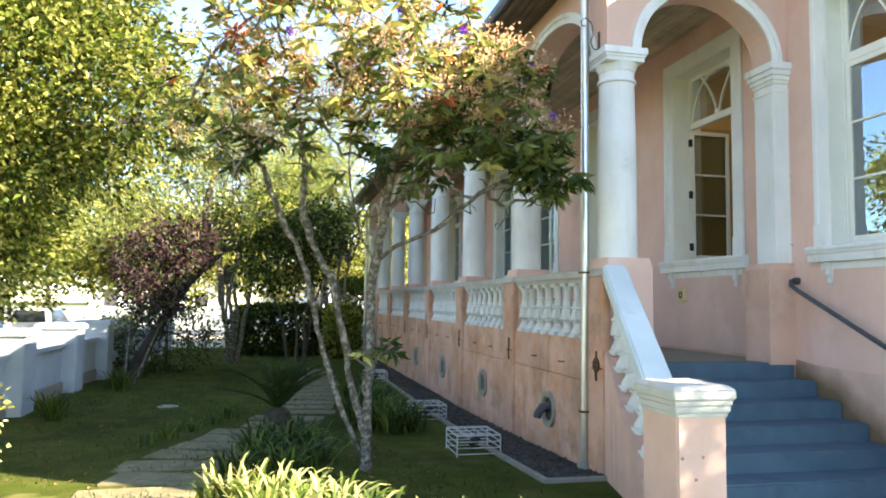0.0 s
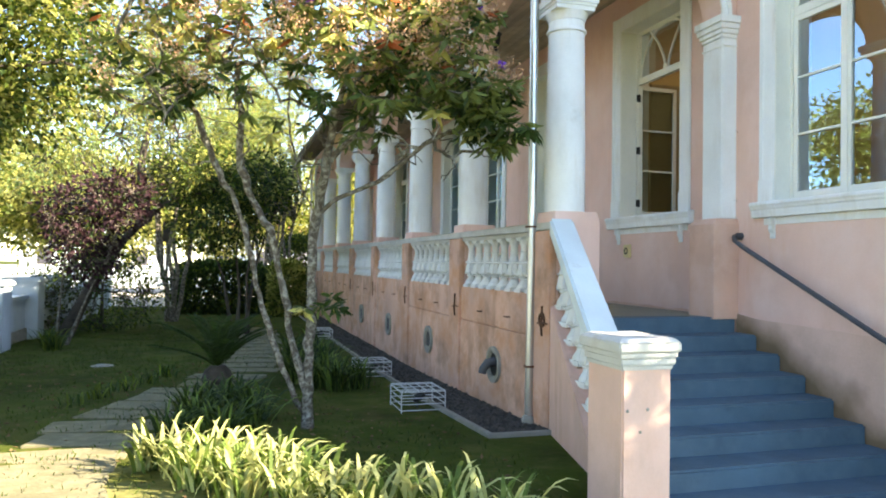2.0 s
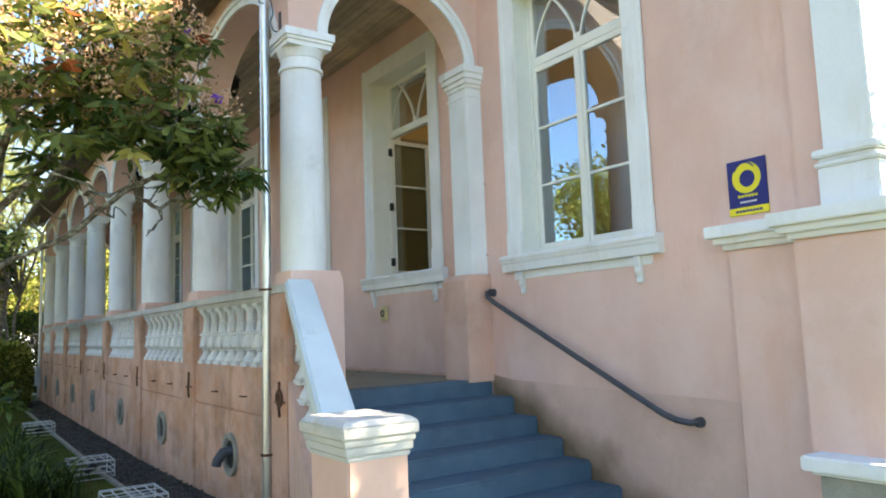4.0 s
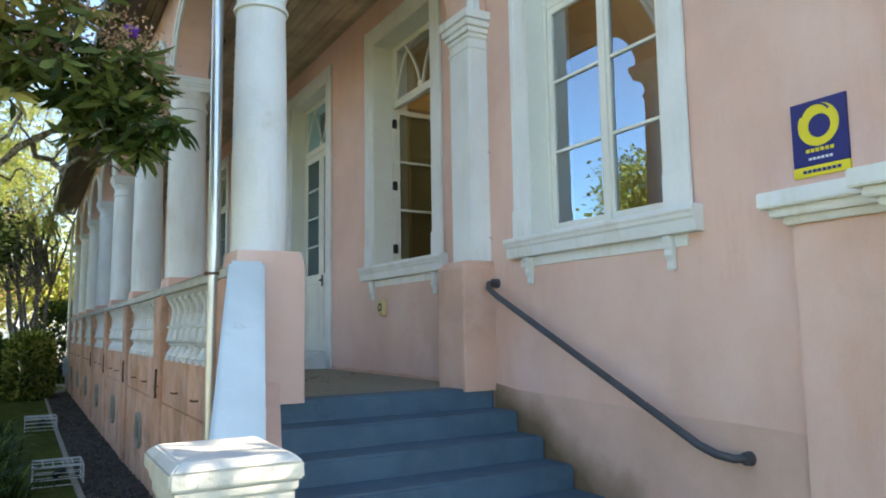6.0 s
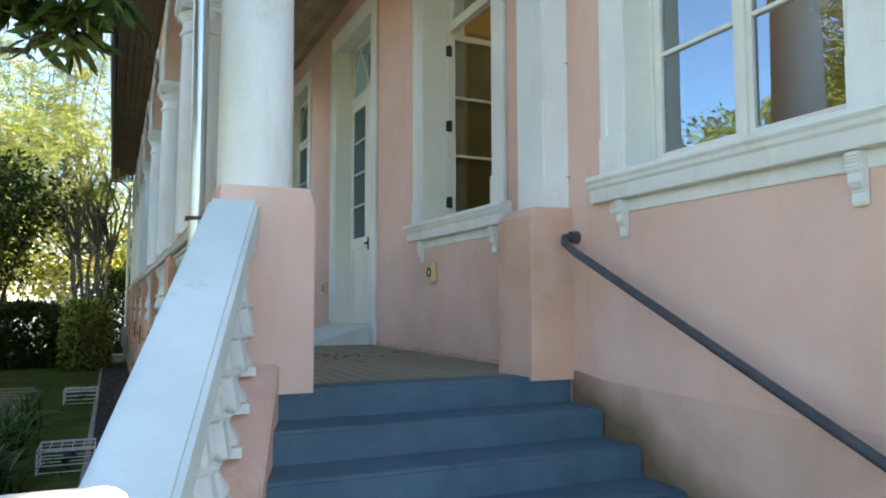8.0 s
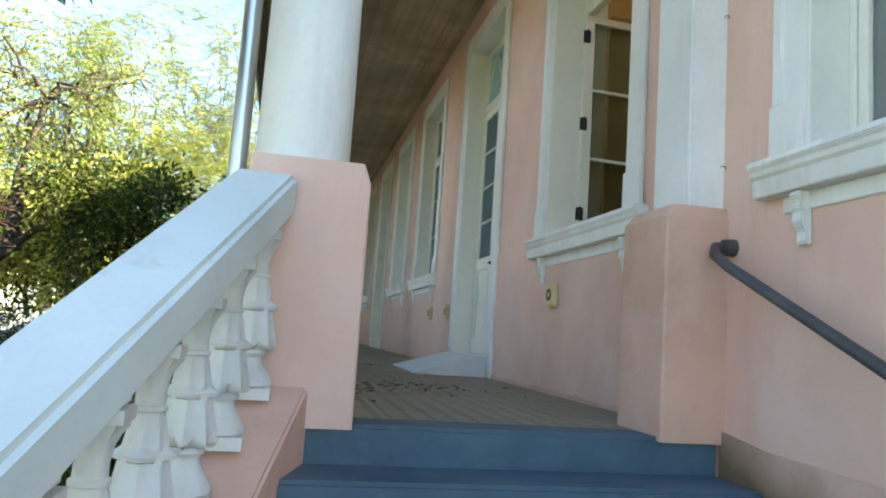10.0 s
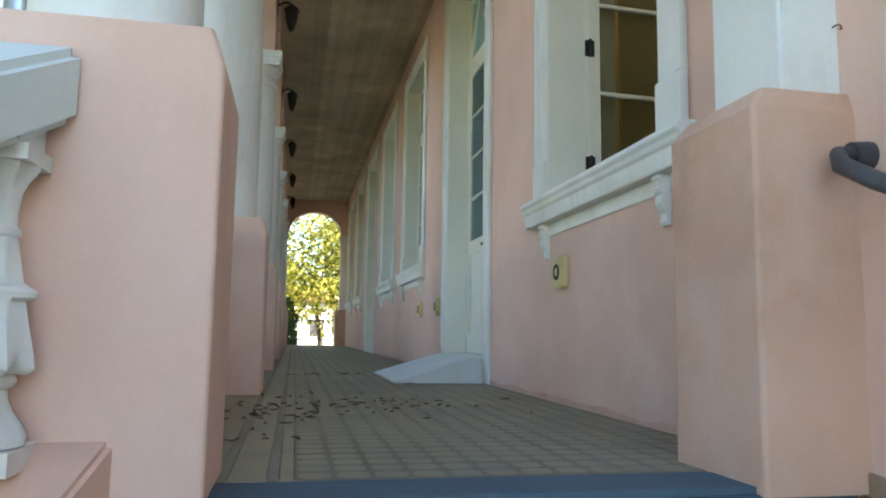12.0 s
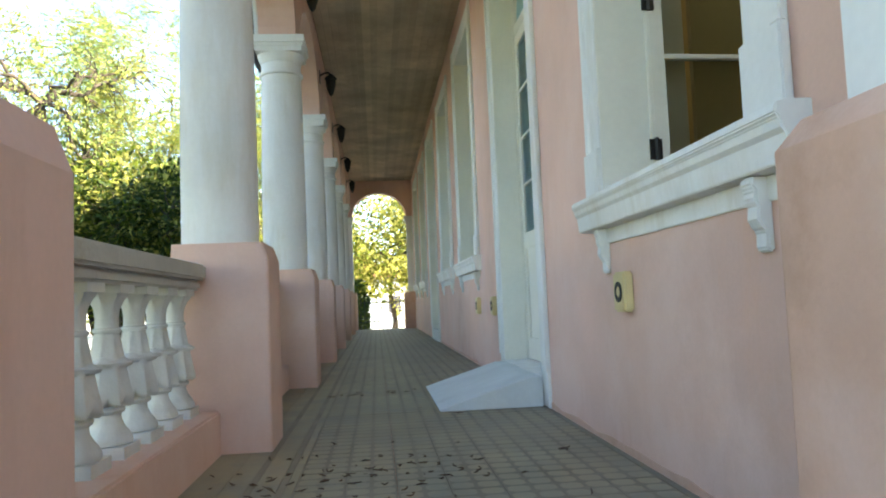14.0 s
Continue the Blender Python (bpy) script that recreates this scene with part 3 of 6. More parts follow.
def archivolt(a, b, rise, width, place, name_parent, label):
    """White moulded band round an arch, standing a little proud of the wall."""
    bm = bmesh.new()
    mid, half, n = (a + b) / 2, (b - a) / 2, 28
    for (w0, w1, proud) in ((0.0, width * 0.55, 0.02), (width * 0.55, width, 0.04)):
        ring = []
        for k in range(n + 1):
            t = math.pi * k / n
            row = []
            for w, s in ((w0, 0), (w1, 0), (w1, 1), (w0, 1)):
                row.append(bm.verts.new(place(mid - (half + w) * math.cos(t), SPRING + (rise + w) * math.sin(t), s, proud)))
            ring.append(row)
        for r0, r1 in zip(ring, ring[1:]):
            for k in range(4):
                bm.faces.new((r0[k], r0[(k + 1) % 4], r1[(k + 1) % 4], r1[k]))
        bm.faces.new(ring[0])
        bm.faces.new(ring[-1][::-1])
    part("arch_moulding", bm, WHITE, name_parent, label, smooth=True)


arcade = thing("arcade_wall", "pink plaster wall with wide arches over the columns", "wall", kind="structure")
spans = [(a + 0.20, b - 0.20, 0.73) for a, b in zip(COLS, COLS[1:])]
bm = bmesh.new()
arch_strip(bm, C0 - 0.17, COLS[-1] + 0.17, spans, CEIL + 0.015, lambda u, v, s: (3.43 + 0.35 * s, u, v))
part("arch_wall", bm, PINK, arcade)
for a, b, r in spans:
    archivolt(a, b, r, 0.12, lambda u, v, s, p: (3.43 - p + (p + 0.01) * s, u, v), arcade, "white arch moulding")
for c, sgn in ((C0, -1), (COLS[-1], 1)):
    bm = bmesh.new()
    arch_strip(bm, 3.782, XW - 0.002, [(3.81, 5.385, 0.71)], CEIL + 0.5, lambda u, v, s: (u, c - 0.165 + 0.33 * s, v))
    part("arch_wall", bm, PINK, arcade)
    archivolt(3.81, 5.385, 0.71, 0.11, (lambda u, v, s, p: (u, C0 - 0.165 - p + (p + 0.01) * s, v)) if sgn < 0 else (lambda u, v, s, p: (u, COLS[-1] + 0.165 + p - (p + 0.01) * s, v)), arcade, "white arch moulding")
boxes("gable_wall", [(3.43, XW - 0.002, C0 - 0.168, C0 - 0.05, CEIL + 0.022, 5.45)], PINK, arcade)

# ---------- stairs ----------
NOSE = [(7.22, FL), (6.885, 0.70), (6.55, 0.54), (6.215, 0.38), (5.88, 0.22), (5.545, 0.06), (5.21, -0.10), (4.875, -0.26)]


def left_edge(y):
    return 3.50 - 0.28 * (7.2 - y)


stairs = thing("staircase", "blue-grey painted cement stairs up to the veranda", "stairs", kind="structure")
for i, (y, z) in enumerate(NOSE):
    back = 7.467 if i == 0 else NOSE[i - 1][0] + 0.02
    bm = bmesh.new()
    prism(bm, [(left_edge(y) + 0.195, y), (XW - 0.016, y), (XW - 0.016, back), (left_edge(back) + 0.195, back)], lambda u, v, s, z=z: (u, v, z - 0.5 * (1 - s)))
    part("step", bm, BLUE, stairs, bevel=0.018)

bm = bmesh.new()
prism(bm, [(2.93, 3.3), (XW - 0.26, 3.3), (XW - 0.26, 3.19), (XW - 0.08, 3.19), (XW - 0.08, 4.93), (2.98, 4.93)], lambda u, v, s: (u, v, -0.412 - 0.3 * (1 - s)))
part("apron", bm, BLUE, stairs, "blue painted cement apron at the foot", bevel=0.01)

# sloping parapet with its balusters, stringer and newel
def slope_z(y):
    return 1.86 - 0.55 * (7.2 - y)


def slanted(bm, y0, y1, off0, off1, zlo, zhi, bottom=None):
    prism(bm, [(y0, slope_z(y0) + zlo if bottom is None else bottom), (y1, slope_z(y1) + zlo if bottom is None else bottom), (y1, slope_z(y1) + zhi), (y0, slope_z(y0) + zhi)],
          lambda u, v, s: (left_edge(u) + (off0 if s == 0 else off1), u, v))


parapet = thing("stair_parapet", "sloping white parapet with worn balusters beside the steps", "parapet")
bm = bmesh.new()
slanted(bm, 4.9, 7.21, -0.155, 0.10, -0.175, 0.0)
part("coping", bm, COPING, parapet, bevel=0.02)
for k in range(9):
    y = 7.12 - 0.262 * k
    x, top = left_edge(y) + 0.005, slope_z(y)
    boxes("top_block", [(x - 0.11, x + 0.058, y - 0.085, min(y + 0.085, 7.198), top - 0.215, top - 0.11)], COPING, parapet, bevel=0.008)
    if k == 0:
        ob = part("baluster", cast_baluster(0.645, 0.86), WORN, parapet, smooth=True)
        stair_baluster = ob.data
    else:
        ob = new("baluster", stair_baluster)
        ob.parent = parapet
    ob.location = (x, y, top - 0.859)
bm = bmesh.new()
slanted(bm, 4.86, 7.24, -0.14, 0.215, 0, -0.86, bottom=-0.6)
part("stringer", bm, PINK_AGED, parapet, "stained pink stringer wall", bevel=0.012)

newel = thing("newel_pier", "pink stair pier with a moulded white cap", "pier")
boxes("shaft", [(2.565, 2.905, 4.485, 4.92, -0.5, 0.80)], PINK_AGED, newel, bevel=0.012)
bm = bmesh.new()
moulding(bm, 2.565, 2.905, 4.485, 4.92, [(0.045, 0.875, 0.935)])
a = [bm.verts.new(p) for p in ((2.525, 4.44, 0.935), (2.945, 4.44, 0.935), (2.945, 4.965, 0.935), (2.525, 4.965, 0.935))]
b = [bm.verts.new(p) for p in ((2.555, 4.47, 0.96), (2.915, 4.47, 0.96), (2.915, 4.935, 0.96), (2.555, 4.935, 0.96))]
for k in range(4):
    bm.faces.new((a[k], a[(k + 1) % 4], b[(k + 1) % 4], b[k]))
bm.faces.new(b)
part("cap", bm, CAPSTONE, newel, "chalky white moulded cap", bevel=0.008)
for g, z0, z1 in ((0.008, 0.765, 0.795), (0.02, 0.795, 0.84), (0.03, 0.84, 0.875)):
    boxes("cap_moulding", [(2.565 - g, 2.905 + g, 4.485 - g, 4.92 + g, z0, z1)], CAPSTONE, newel, bevel=0.006)

for x, z in ((2.60, 0.52), (2.74, 0.525), (2.69, 0.39)):
    bm = bmesh.new()
    tube(bm, [(x, 4.487, z), (x, 4.478, z)], [0.011, 0.008], 8)
    part("stud", bm, KERB, newel, "small grey fixing stud")

# handrail
bm = bmesh.new()
tube(bm, [(XW + 0.01, 7.16, 1.73), (5.48, 7.15, 1.725), (5.445, 7.10, 1.685), (5.435, 6.98, 1.62), (5.437, 4.98, 0.688), (5.45, 4.87, 0.65), (5.48, 4.78, 0.635), (XW + 0.01, 4.745, 0.635)], 0.024, 12)
hr = part("handrail", bm, IRON, smooth=True)
tagged(hr, "dark grey painted pipe handrail on the wall", "handrail")
for y, z in ((7.16, 1.73), (4.745, 0.635)):
    bm = bmesh.new()
    tube(bm, [(XW - 0.055, y, z), (XW + 0.004, y, z)], [0.036, 0.042], 14)
    part("wall_flange", bm, IRON, hr, smooth=True)

# ---------- windows and doors ----------
def bar(bm, x, y0, y1, z0, z1, d=0.045):
    box(bm, x, x + d, y0, y1, z0, z1)


def curve_bar(bm, x, pts, w=0.022, d=0.035):
    """A flat bent glazing bar in the window's plane."""
    for (y0, z0), (y1, z1) in zip(pts, pts[1:]):
        n = Vector((y1 - y0, z1 - z0)).normalized()
        o = (-n[1] * w / 2, n[0] * w / 2)
        prism(bm, [(y0 + o[0], z0 + o[1]), (y1 + o[0], z1 + o[1]), (y1 - o[0], z1 - o[1]), (y0 - o[0], z0 - o[1])], lambda u, v, s: (x + d * s, u, v))


def pane(x, y0, y1, z0, z1, parent):
    bm = bmesh.new()
    bm.faces.new([bm.verts.new(p) for p in ((x, y0, z0), (x, y0, z1), (x, y1, z1), (x, y1, z0))])
    ob = part("pane", bm, GLASS, parent)
    ob.visible_shadow = False
    return ob


def fanlight(root, c, half, z0, z1, x):
    """Transom light with two bent bars that cross into pointed arches."""
    bm = bmesh.new()
    bar(bm, x, c - half, c + half, z0 - 0.07, z0 + 0.02, 0.07)
    bar(bm, x, c - half, c - half + 0.05, z0, z1)
    bar(bm, x, c + half - 0.05, c + half, z0, z1)
    bar(bm, x, c - half + 0.05, c + half - 0.05, z1 - 0.05, z1)
    h, w = z1 - z0 - 0.05, half - 0.05
    for s in (-1, 1):
        pts = [(c + s * w * (1 - 0.95 * (k / 10) ** 1.6) - s * 0.0, z0 + 0.02 + h * math.sin(k / 10 * math.pi / 2)) for k in range(11)]
        curve_bar(bm, x + 0.005, [(y, min(z, z1 - 0.05)) for y, z in pts])
        pts = [(c + s * w * 0.05 + s * w * 0.62 * (k / 10) ** 1.3, z0 + 0.02 + h * (k / 10) ** 0.8) for k in range(11)]
        curve_bar(bm, x + 0.006, pts)
    box(bm, x - 0.006, x + 0.045, c - 0.045, c + 0.045, z0 + 0.015, z0 + 0.07)
    part("fanlight", bm, JOINERY, root, "cream fanlight with curved glazing bars", bevel=0.003)
    pane(x + 0.02, c - half + 0.04, c + half - 0.04, z0 + 0.01, z1 - 0.04, root)


def casement(name, parent, hinge, width, z0, z1, x, angle, rows, sgn):
    """A glazed leaf hung at hinge; sgn +1 runs to larger y. angle opens it into the room."""
    bm = bmesh.new()
    s, d = 0.055, 0.042
    cells = [(0, s, 0, z1 - z0), (width - s, width, 0, z1 - z0), (s, width - s, 0, s + 0.02), (s, width - s, z1 - z0 - s, z1 - z0)]
    step = (z1 - z0 - 2 * s - 0.02) / rows
    for k in range(1, rows):
        zc = s + 0.02 + step * k
        cells.append((s, width - s, zc - 0.012, zc + 0.012))
    for a, b, c, e in cells:
        box(bm, 0, d, a, b, c, e)
    ob = part(name, bm, JOINERY, parent, "cream glazed casement leaf", bevel=0.004)
    flip = Matrix.Diagonal((1, sgn, 1, 1))
    m = Matrix.Translation((x, hinge, z0)) @ Matrix.Rotation(radians(-angle * sgn), 4, "Z") @ flip
    ob.data.transform(m)
    if sgn < 0:
        ob.data.flip_normals()
    bm = bmesh.new()
    a, b, c0, c1 = s - 0.01, width - s + 0.01, s, z1 - z0 - s + 0.01
    bm.faces.new([bm.verts.new(p) for p in ((0.02, a, c0), (0.02, a, c1), (0.02, b, c1), (0.02, b, c0))])
    g = part("pane", bm, GLASS, ob)
    g.data.transform(m)
    if sgn < 0:
        g.data.flip_normals()
    g.visible_shadow = False
    if abs(angle) > 5:
        for f in (0.1, 0.5, 0.9):
            bm = bmesh.new()
            zz = (z1 - z0) * f
            box(bm, -0.012, 0.0, -0.03, 0.03, zz - 0.05, zz + 0.05)
            tube(bm, [(-0.018, 0, zz - 0.055), (-0.018, 0, zz + 0.055)], 0.011, 8)
            hg = part("hinge", bm, BLACK, ob, "black iron hinge")
            hg.data.transform(m)
    return ob


def bracket(root, y, z1):
    bm = bmesh.new()
    prof = [(0.0, 0.0), (-0.068, 0.0), (-0.072, -0.025), (-0.058, -0.04), (-0.062, -0.065), (-0.05, -0.085), (-0.054, -0.12), (-0.04, -0.145), (-0.025, -0.155), (-0.028, -0.205), (-0.018, -0.215), (0.0, -0.215)]
    prism(bm, prof, lambda u, v, s: (XW + u * 0.85, y - 0.034 + 0.068 * s, z1 + v))
    part("bracket", bm, WHITE, root, "white moulded plaster bracket", bevel=0.006)


def architrave(root, c, half, z0, z1, w=0.20, foot=True):
    bm = bmesh.new()
    p = XW - 0.020
    for s in (-1, 1):
        a, b = sorted((c + s * half, c + s * (half + w)))
        box(bm, p, XW + 0.01, a, b, z0, z1)
        a, b = sorted((c + s * (half + w - 0.05), c + s * (half + w + 0.01)))
        box(bm, p - 0.012, p + 0.01, a, b, z0 + 0.24, z1 + w)
        if foot:
            a, b = sorted((c + s * (half - 0.003), c + s * (half + w + 0.018)))
            box(bm, p - 0.02, p + 0.01, a, b, z0, z0 + 0.24)
    box(bm, p, XW + 0.01, c - half - w, c + half + w, z1, z1 + w)
    part("architrave", bm, WHITE, root, "white plaster architrave", bevel=0.006)
    # lining of the deep opening
    bm = bmesh.new()
    for s in (-1, 1):
        a, b = sorted((c + s * half, c + s * (half - 0.012)))
        box(bm, XW - 0.016, XW + 0.43, a, b, z0, z1)
    box(bm, XW - 0.016, XW + 0.43, c - half + 0.012, c + half - 0.012, z1 - 0.012, z1)
    part("reveal_lining", bm, JOINERY, root)


def sill(root, c, half):
    bm = bmesh.new()
    core = [(0.05, 2.074), (-0.072, 2.072), (-0.098, 2.063), (-0.103, 2.036), (-0.092, 2.026), (-0.087, 2.0), (-0.076, 1.985), (-0.068, 1.912), (0.05, 1.905)]
    prism(bm, core, lambda u, v, s: (XW + u, c - half - 0.30 + (2 * half + 0.60) * s, v))
    box(bm, XW - 0.012, XW + 0.01, c - half - 0.18, c + half + 0.18, 1.835, 1.907)
    part("window_sill", bm, WHITE, root, "moulded white plaster sill", bevel=0.004)
    bm = bmesh.new()
    box(bm, XW + 0.05, XW + 0.43, c - half + 0.012, c + half - 0.012, 2.035, 2.066)
    part("inner_sill", bm, CAPSTONE, root)
    for s in (-1, 1):
        bracket(root, c + s * (half + 0.05), 1.907)


for i, c in enumerate(WINDOWS):
    opened = abs(c - 8.955) < 0.1
    root = thing("window_%d" % (i + 1), "tall white-framed window with %s casements and fanlight" % ("open" if opened else "closed"), "window", kind="structure")
    architrave(root, c, 0.70, 2.062, 4.70)
    sill(root, c, 0.675)
    xg = XW + (0.24 if opened else 0.17)
    bm = bmesh.new()
    for s in (-1, 1):
        a, b = sorted((c + s * 0.688, c + s * 0.655))
        bar(bm, xg - 0.01, a, b, 2.066, 4.685, 0.08)
    bar(bm, xg + 0.004, c - 0.655, c + 0.655, 2.066, 2.085, 0.066)
    part("window_frame", bm, JOINERY, root, bevel=0.004)
    fanlight(root, c, 0.655, 4.02, 4.685, xg)
    ang = 93 if opened else 0
    casement("casement", root, c + 0.652, 0.648, 2.094, 3.945, xg, ang, 3, -1)
    casement("casement", root, c - 0.652, 0.648, 2.094, 3.945, xg, ang + (25 if opened else 0), 3, 1)
    if not opened:
        boxes("meeting_stile", [(xg - 0.014, xg, c - 0.028, c + 0.028, 2.10, 3.94)], JOINERY, root, bevel=0.004)

for i, c in enumerate(DOORS):
    root = thing("door_%d" % (i + 1), "closed cream double door with glazed upper panels", "door", kind="structure")
    architrave(root, c, 0.72, FL, 4.72, foot=False)
    xg = XW + 0.19
    bm = bmesh.new()
    box(bm, XW - 0.03, XW + 0.43, c - 0.708, c + 0.708, FL, 1.056)
    part("threshold", bm, WHITE, root, bevel=0.006)
    bm = bmesh.new()
    for s in (-1, 1):
        a, b = sorted((c + s * 0.708, c + s * 0.675))
        bar(bm, xg - 0.01, a, b, 1.06, 4.705, 0.08)
    part("door_frame", bm, JOINERY, root, bevel=0.004)
    fanlight(root, c, 0.675, 4.02, 4.70, xg)
    for s in (-1, 1):
        lo, hi = sorted((c + s * 0.673, c + s * 0.004))
        bm = bmesh.new()
        for a, b, z0, z1 in ((lo, lo + 0.09, 1.065, 3.94), (hi - 0.09, hi, 1.065, 3.94), (lo + 0.09, hi - 0.09, 1.065, 1.25), (lo + 0.09, hi - 0.09, 2.02, 2.16), (lo + 0.09, hi - 0.09, 3.84, 3.94)):
            box(bm, xg, xg + 0.045, a, b, z0, z1)
        for k in (1, 2, 3):
            z = 2.16 + (3.84 - 2.16) * k / 4
            box(bm, xg + 0.004, xg + 0.04, lo + 0.09, hi - 0.09, z - 0.012, z + 0.012)
        lf = part("door_leaf", bm, JOINERY, root, bevel=0.004)
        boxes("panel", [(xg + 0.014, xg + 0.03, lo + 0.09, hi - 0.09, 1.25, 2.02), (xg + 0.006, xg + 0.014, lo + 0.13, hi - 0.13, 1.30, 1.97)], JOINERY, lf, bevel=0.003)
        pane(xg + 0.02, lo + 0.08, hi - 0.08, 2.15, 3.85, lf)
    bm = bmesh.new()
    tube(bm, [(xg, c - 0.05, 2.06), (xg - 0.05, c - 0.05, 2.06), (xg - 0.055, c - 0.16, 2.06)], 0.011, 8)
    box(bm, xg - 0.008, xg, c - 0.075, c - 0.025, 1.98, 2.14)
    part("door_handle", bm, BLACK, root, "black lever handle")

# ochre timber leaf folded against the window reveal inside the first room
boxes("interior_shutter", [(6.06, 6.62, 9.66, 9.70, 2.1, 4.0)], OCHRE_WOOD)
tagged(bpy.data.objects["interior_shutter"], "ochre timber shutter folded back inside the window", "shutter", kind="structure")
root = thing("interior_cupboard", "tall ochre timber cupboard inside the room", "cupboard")
boxes("body", [(8.4, 9.6, 9.75, 10.33, 0.98, 3.6)], OCHRE_WOOD, root, bevel=0.01)
for x in (8.42, 9.01):
    boxes("door", [(x, x + 0.57, 9.73, 9.75, 1.05, 3.55)], OCHRE_WOOD, root, bevel=0.006)
# ceiling tubes seen through the glass
LAMP_ON = bpy.data.materials.new("lit_tube")
LAMP_ON.use_nodes = True
LAMP_ON.node_tree.nodes["Principled BSDF"].inputs["Emission Color"].default_value = (1.0, 0.95, 0.85, 1)
LAMP_ON.node_tree.nodes["Principled BSDF"].inputs["Emission Strength"].default_value = 3.5
for x, y in ((7.6, 5.9), (7.6, 8.9)):
    glow = new("room_lamp", bpy.data.lights.new("room_lamp", "AREA"))
    glow.data.shape, glow.data.size, glow.data.size_y, glow.data.energy, glow.data.color = "RECTANGLE", 0.28, 1.1, 1.8, (1.0, 0.93, 0.80)
    glow.location = (x + 0.15, y, 5.25)
    root = thing("ceiling_light", "white twin-tube ceiling light with a louvre", "lamp", "room lights")
    boxes("housing", [(x, x + 0.3, y - 0.6, y + 0.6, 5.32, 5.38)], WHITE, root, bevel=0.01)
    for u in (0.08, 0.22):
        bm = bmesh.new()
        tube(bm, [(x + u, y - 0.56, 5.295), (x + u, y + 0.56, 5.295)], 0.016, 10)
        part("tube", bm, LAMP_ON, root, "lit fluorescent tube")
    for k in range(6):
        boxes("louvre", [(x + 0.02, x + 0.28, y - 0.5 + k * 0.2, y - 0.485 + k * 0.2, 5.26, 5.30)], WHITE, root)

# ---------- corner pier, string course, sign ----------
root = thing("corner_pier", "stepped pink corner pier with a moulded white course", "pier", kind="structure")
boxes("pier_step", [(5.505, XW + 0.02, 3.70, 4.37, -0.5, 1.86)], PINK, root, bevel=0.012)
boxes("pier_front", [(5.33, XW + 0.02, 3.20, 3.79, -0.5, 1.86)], PINK, root, bevel=0.012)
boxes("wall_return", [(5.515, XW + 0.02, 3.60, 3.84, 2.03, 6.12)], PINK, root, bevel=0.008)
for g, a, b in ((0.03, 1.86, 1.90), (0.075, 1.90, 1.945), (0.115, 1.945, 2.03)):
    boxes("string_course", [(5.505 - g, XW + 0.02, 3.79 + g, 4.37 + g, a, b), (5.33 - g, XW + 0.02, 3.20 - g, 3.785 + g, a, b)], WHITE, root, bevel=0.008)
bm = bmesh.new()
box(bm, 5.37, XW + 0.02, 3.26, 3.62, 2.03, 2.28)
box(bm, 5.355, XW + 0.02, 3.245, 3.635, 2.28, 2.31)
box(bm, 5.375, XW + 0.02, 3.265, 3.615, 2.31, 2.34)
box(bm, 5.35, XW + 0.02, 3.24, 3.64, 2.34, 2.39)
box(bm, 5.40, XW + 0.02, 3.29, 3.59, 2.39, 6.1)
part("white_pilaster", bm, WHITE, root, "white corner pilaster in the sun", bevel=0.01)
root = thing("low_pier", "low grey pier with a pale cap beside the corner", "pier")
boxes("shaft", [(5.17, 5.5, 3.30, 3.66, -0.5, 0.47)], KERB, root, bevel=0.01)
boxes("cap", [(5.11, 5.5, 3.24, 3.74, 0.49, 0.575), (5.14, 5.5, 3.27, 3.70, 0.47, 0.49)], WHITE, root, bevel=0.015)


def disc(bm, x, cy, cz, r0, r1, n=40, a0=0.0, a1=2 * math.pi, off=(0, 0), d=0.003):
    """A flat ring or disc on the wall; the inner circle may sit off centre."""
    rows = []
    for k in range(n + 1):
        t = a0 + (a1 - a0) * k / n
        rows.append([bm.verts.new((x + e, cy + o[0] + r * math.cos(t), cz + o[1] + r * math.sin(t))) for e in (0, d) for r, o in ((r0, off), (r1, (0, 0)))])
    for p, q in zip(rows, rows[1:]):
        for i, j in ((0, 1), (1, 3), (3, 2), (2, 0)):
            bm.faces.new((p[i], p[j], q[j], q[i]))


root = thing("wall_sign", "blue enamel wall sign with a yellow ring", "sign")
xs = XW - 0.014
bm = bmesh.new()
box(bm, xs, XW - 0.001, 4.075, 4.375, 2.155, 2.49)
part("plate", bm, SIGN_BLUE, root, bevel=0.003)
boxes("yellow_band", [(xs - 0.001, XW - 0.001, 4.075, 4.375, 2.10, 2.153)], SIGN_YELLOW, root, "yellow band with small dark lettering")
bm = bmesh.new()
disc(bm, xs - 0.003, 4.225, 2.36, 0.06, 0.11, off=(-0.006, -0.008))
part("ring", bm, SIGN_YELLOW, root, "yellow ring mark")
bm = bmesh.new()
disc(bm, xs - 0.006, 4.235, 2.385, 0.078, 0.088, 20, radians(20), radians(150))
part("ring_stroke", bm, SIGN_BLUE, root)
boxes("lettering", [(xs - 0.003, xs, 4.15 + k * 0.026, 4.169 + k * 0.026, 2.222, 2.240) for k in range(6)], SIGN_YELLOW, root)
boxes("lettering", [(xs - 0.003, xs, 4.16 + k * 0.022, 4.175 + k * 0.022, 2.183, 2.195) for k in range(6)], SIGN_WHITE, root)
boxes("lettering", [(xs - 0.004, xs, 4.12 + k * 0.026, 4.139 + k * 0.026, 2.118, 2.134) for k in range(8)], SIGN_BLUE, root)

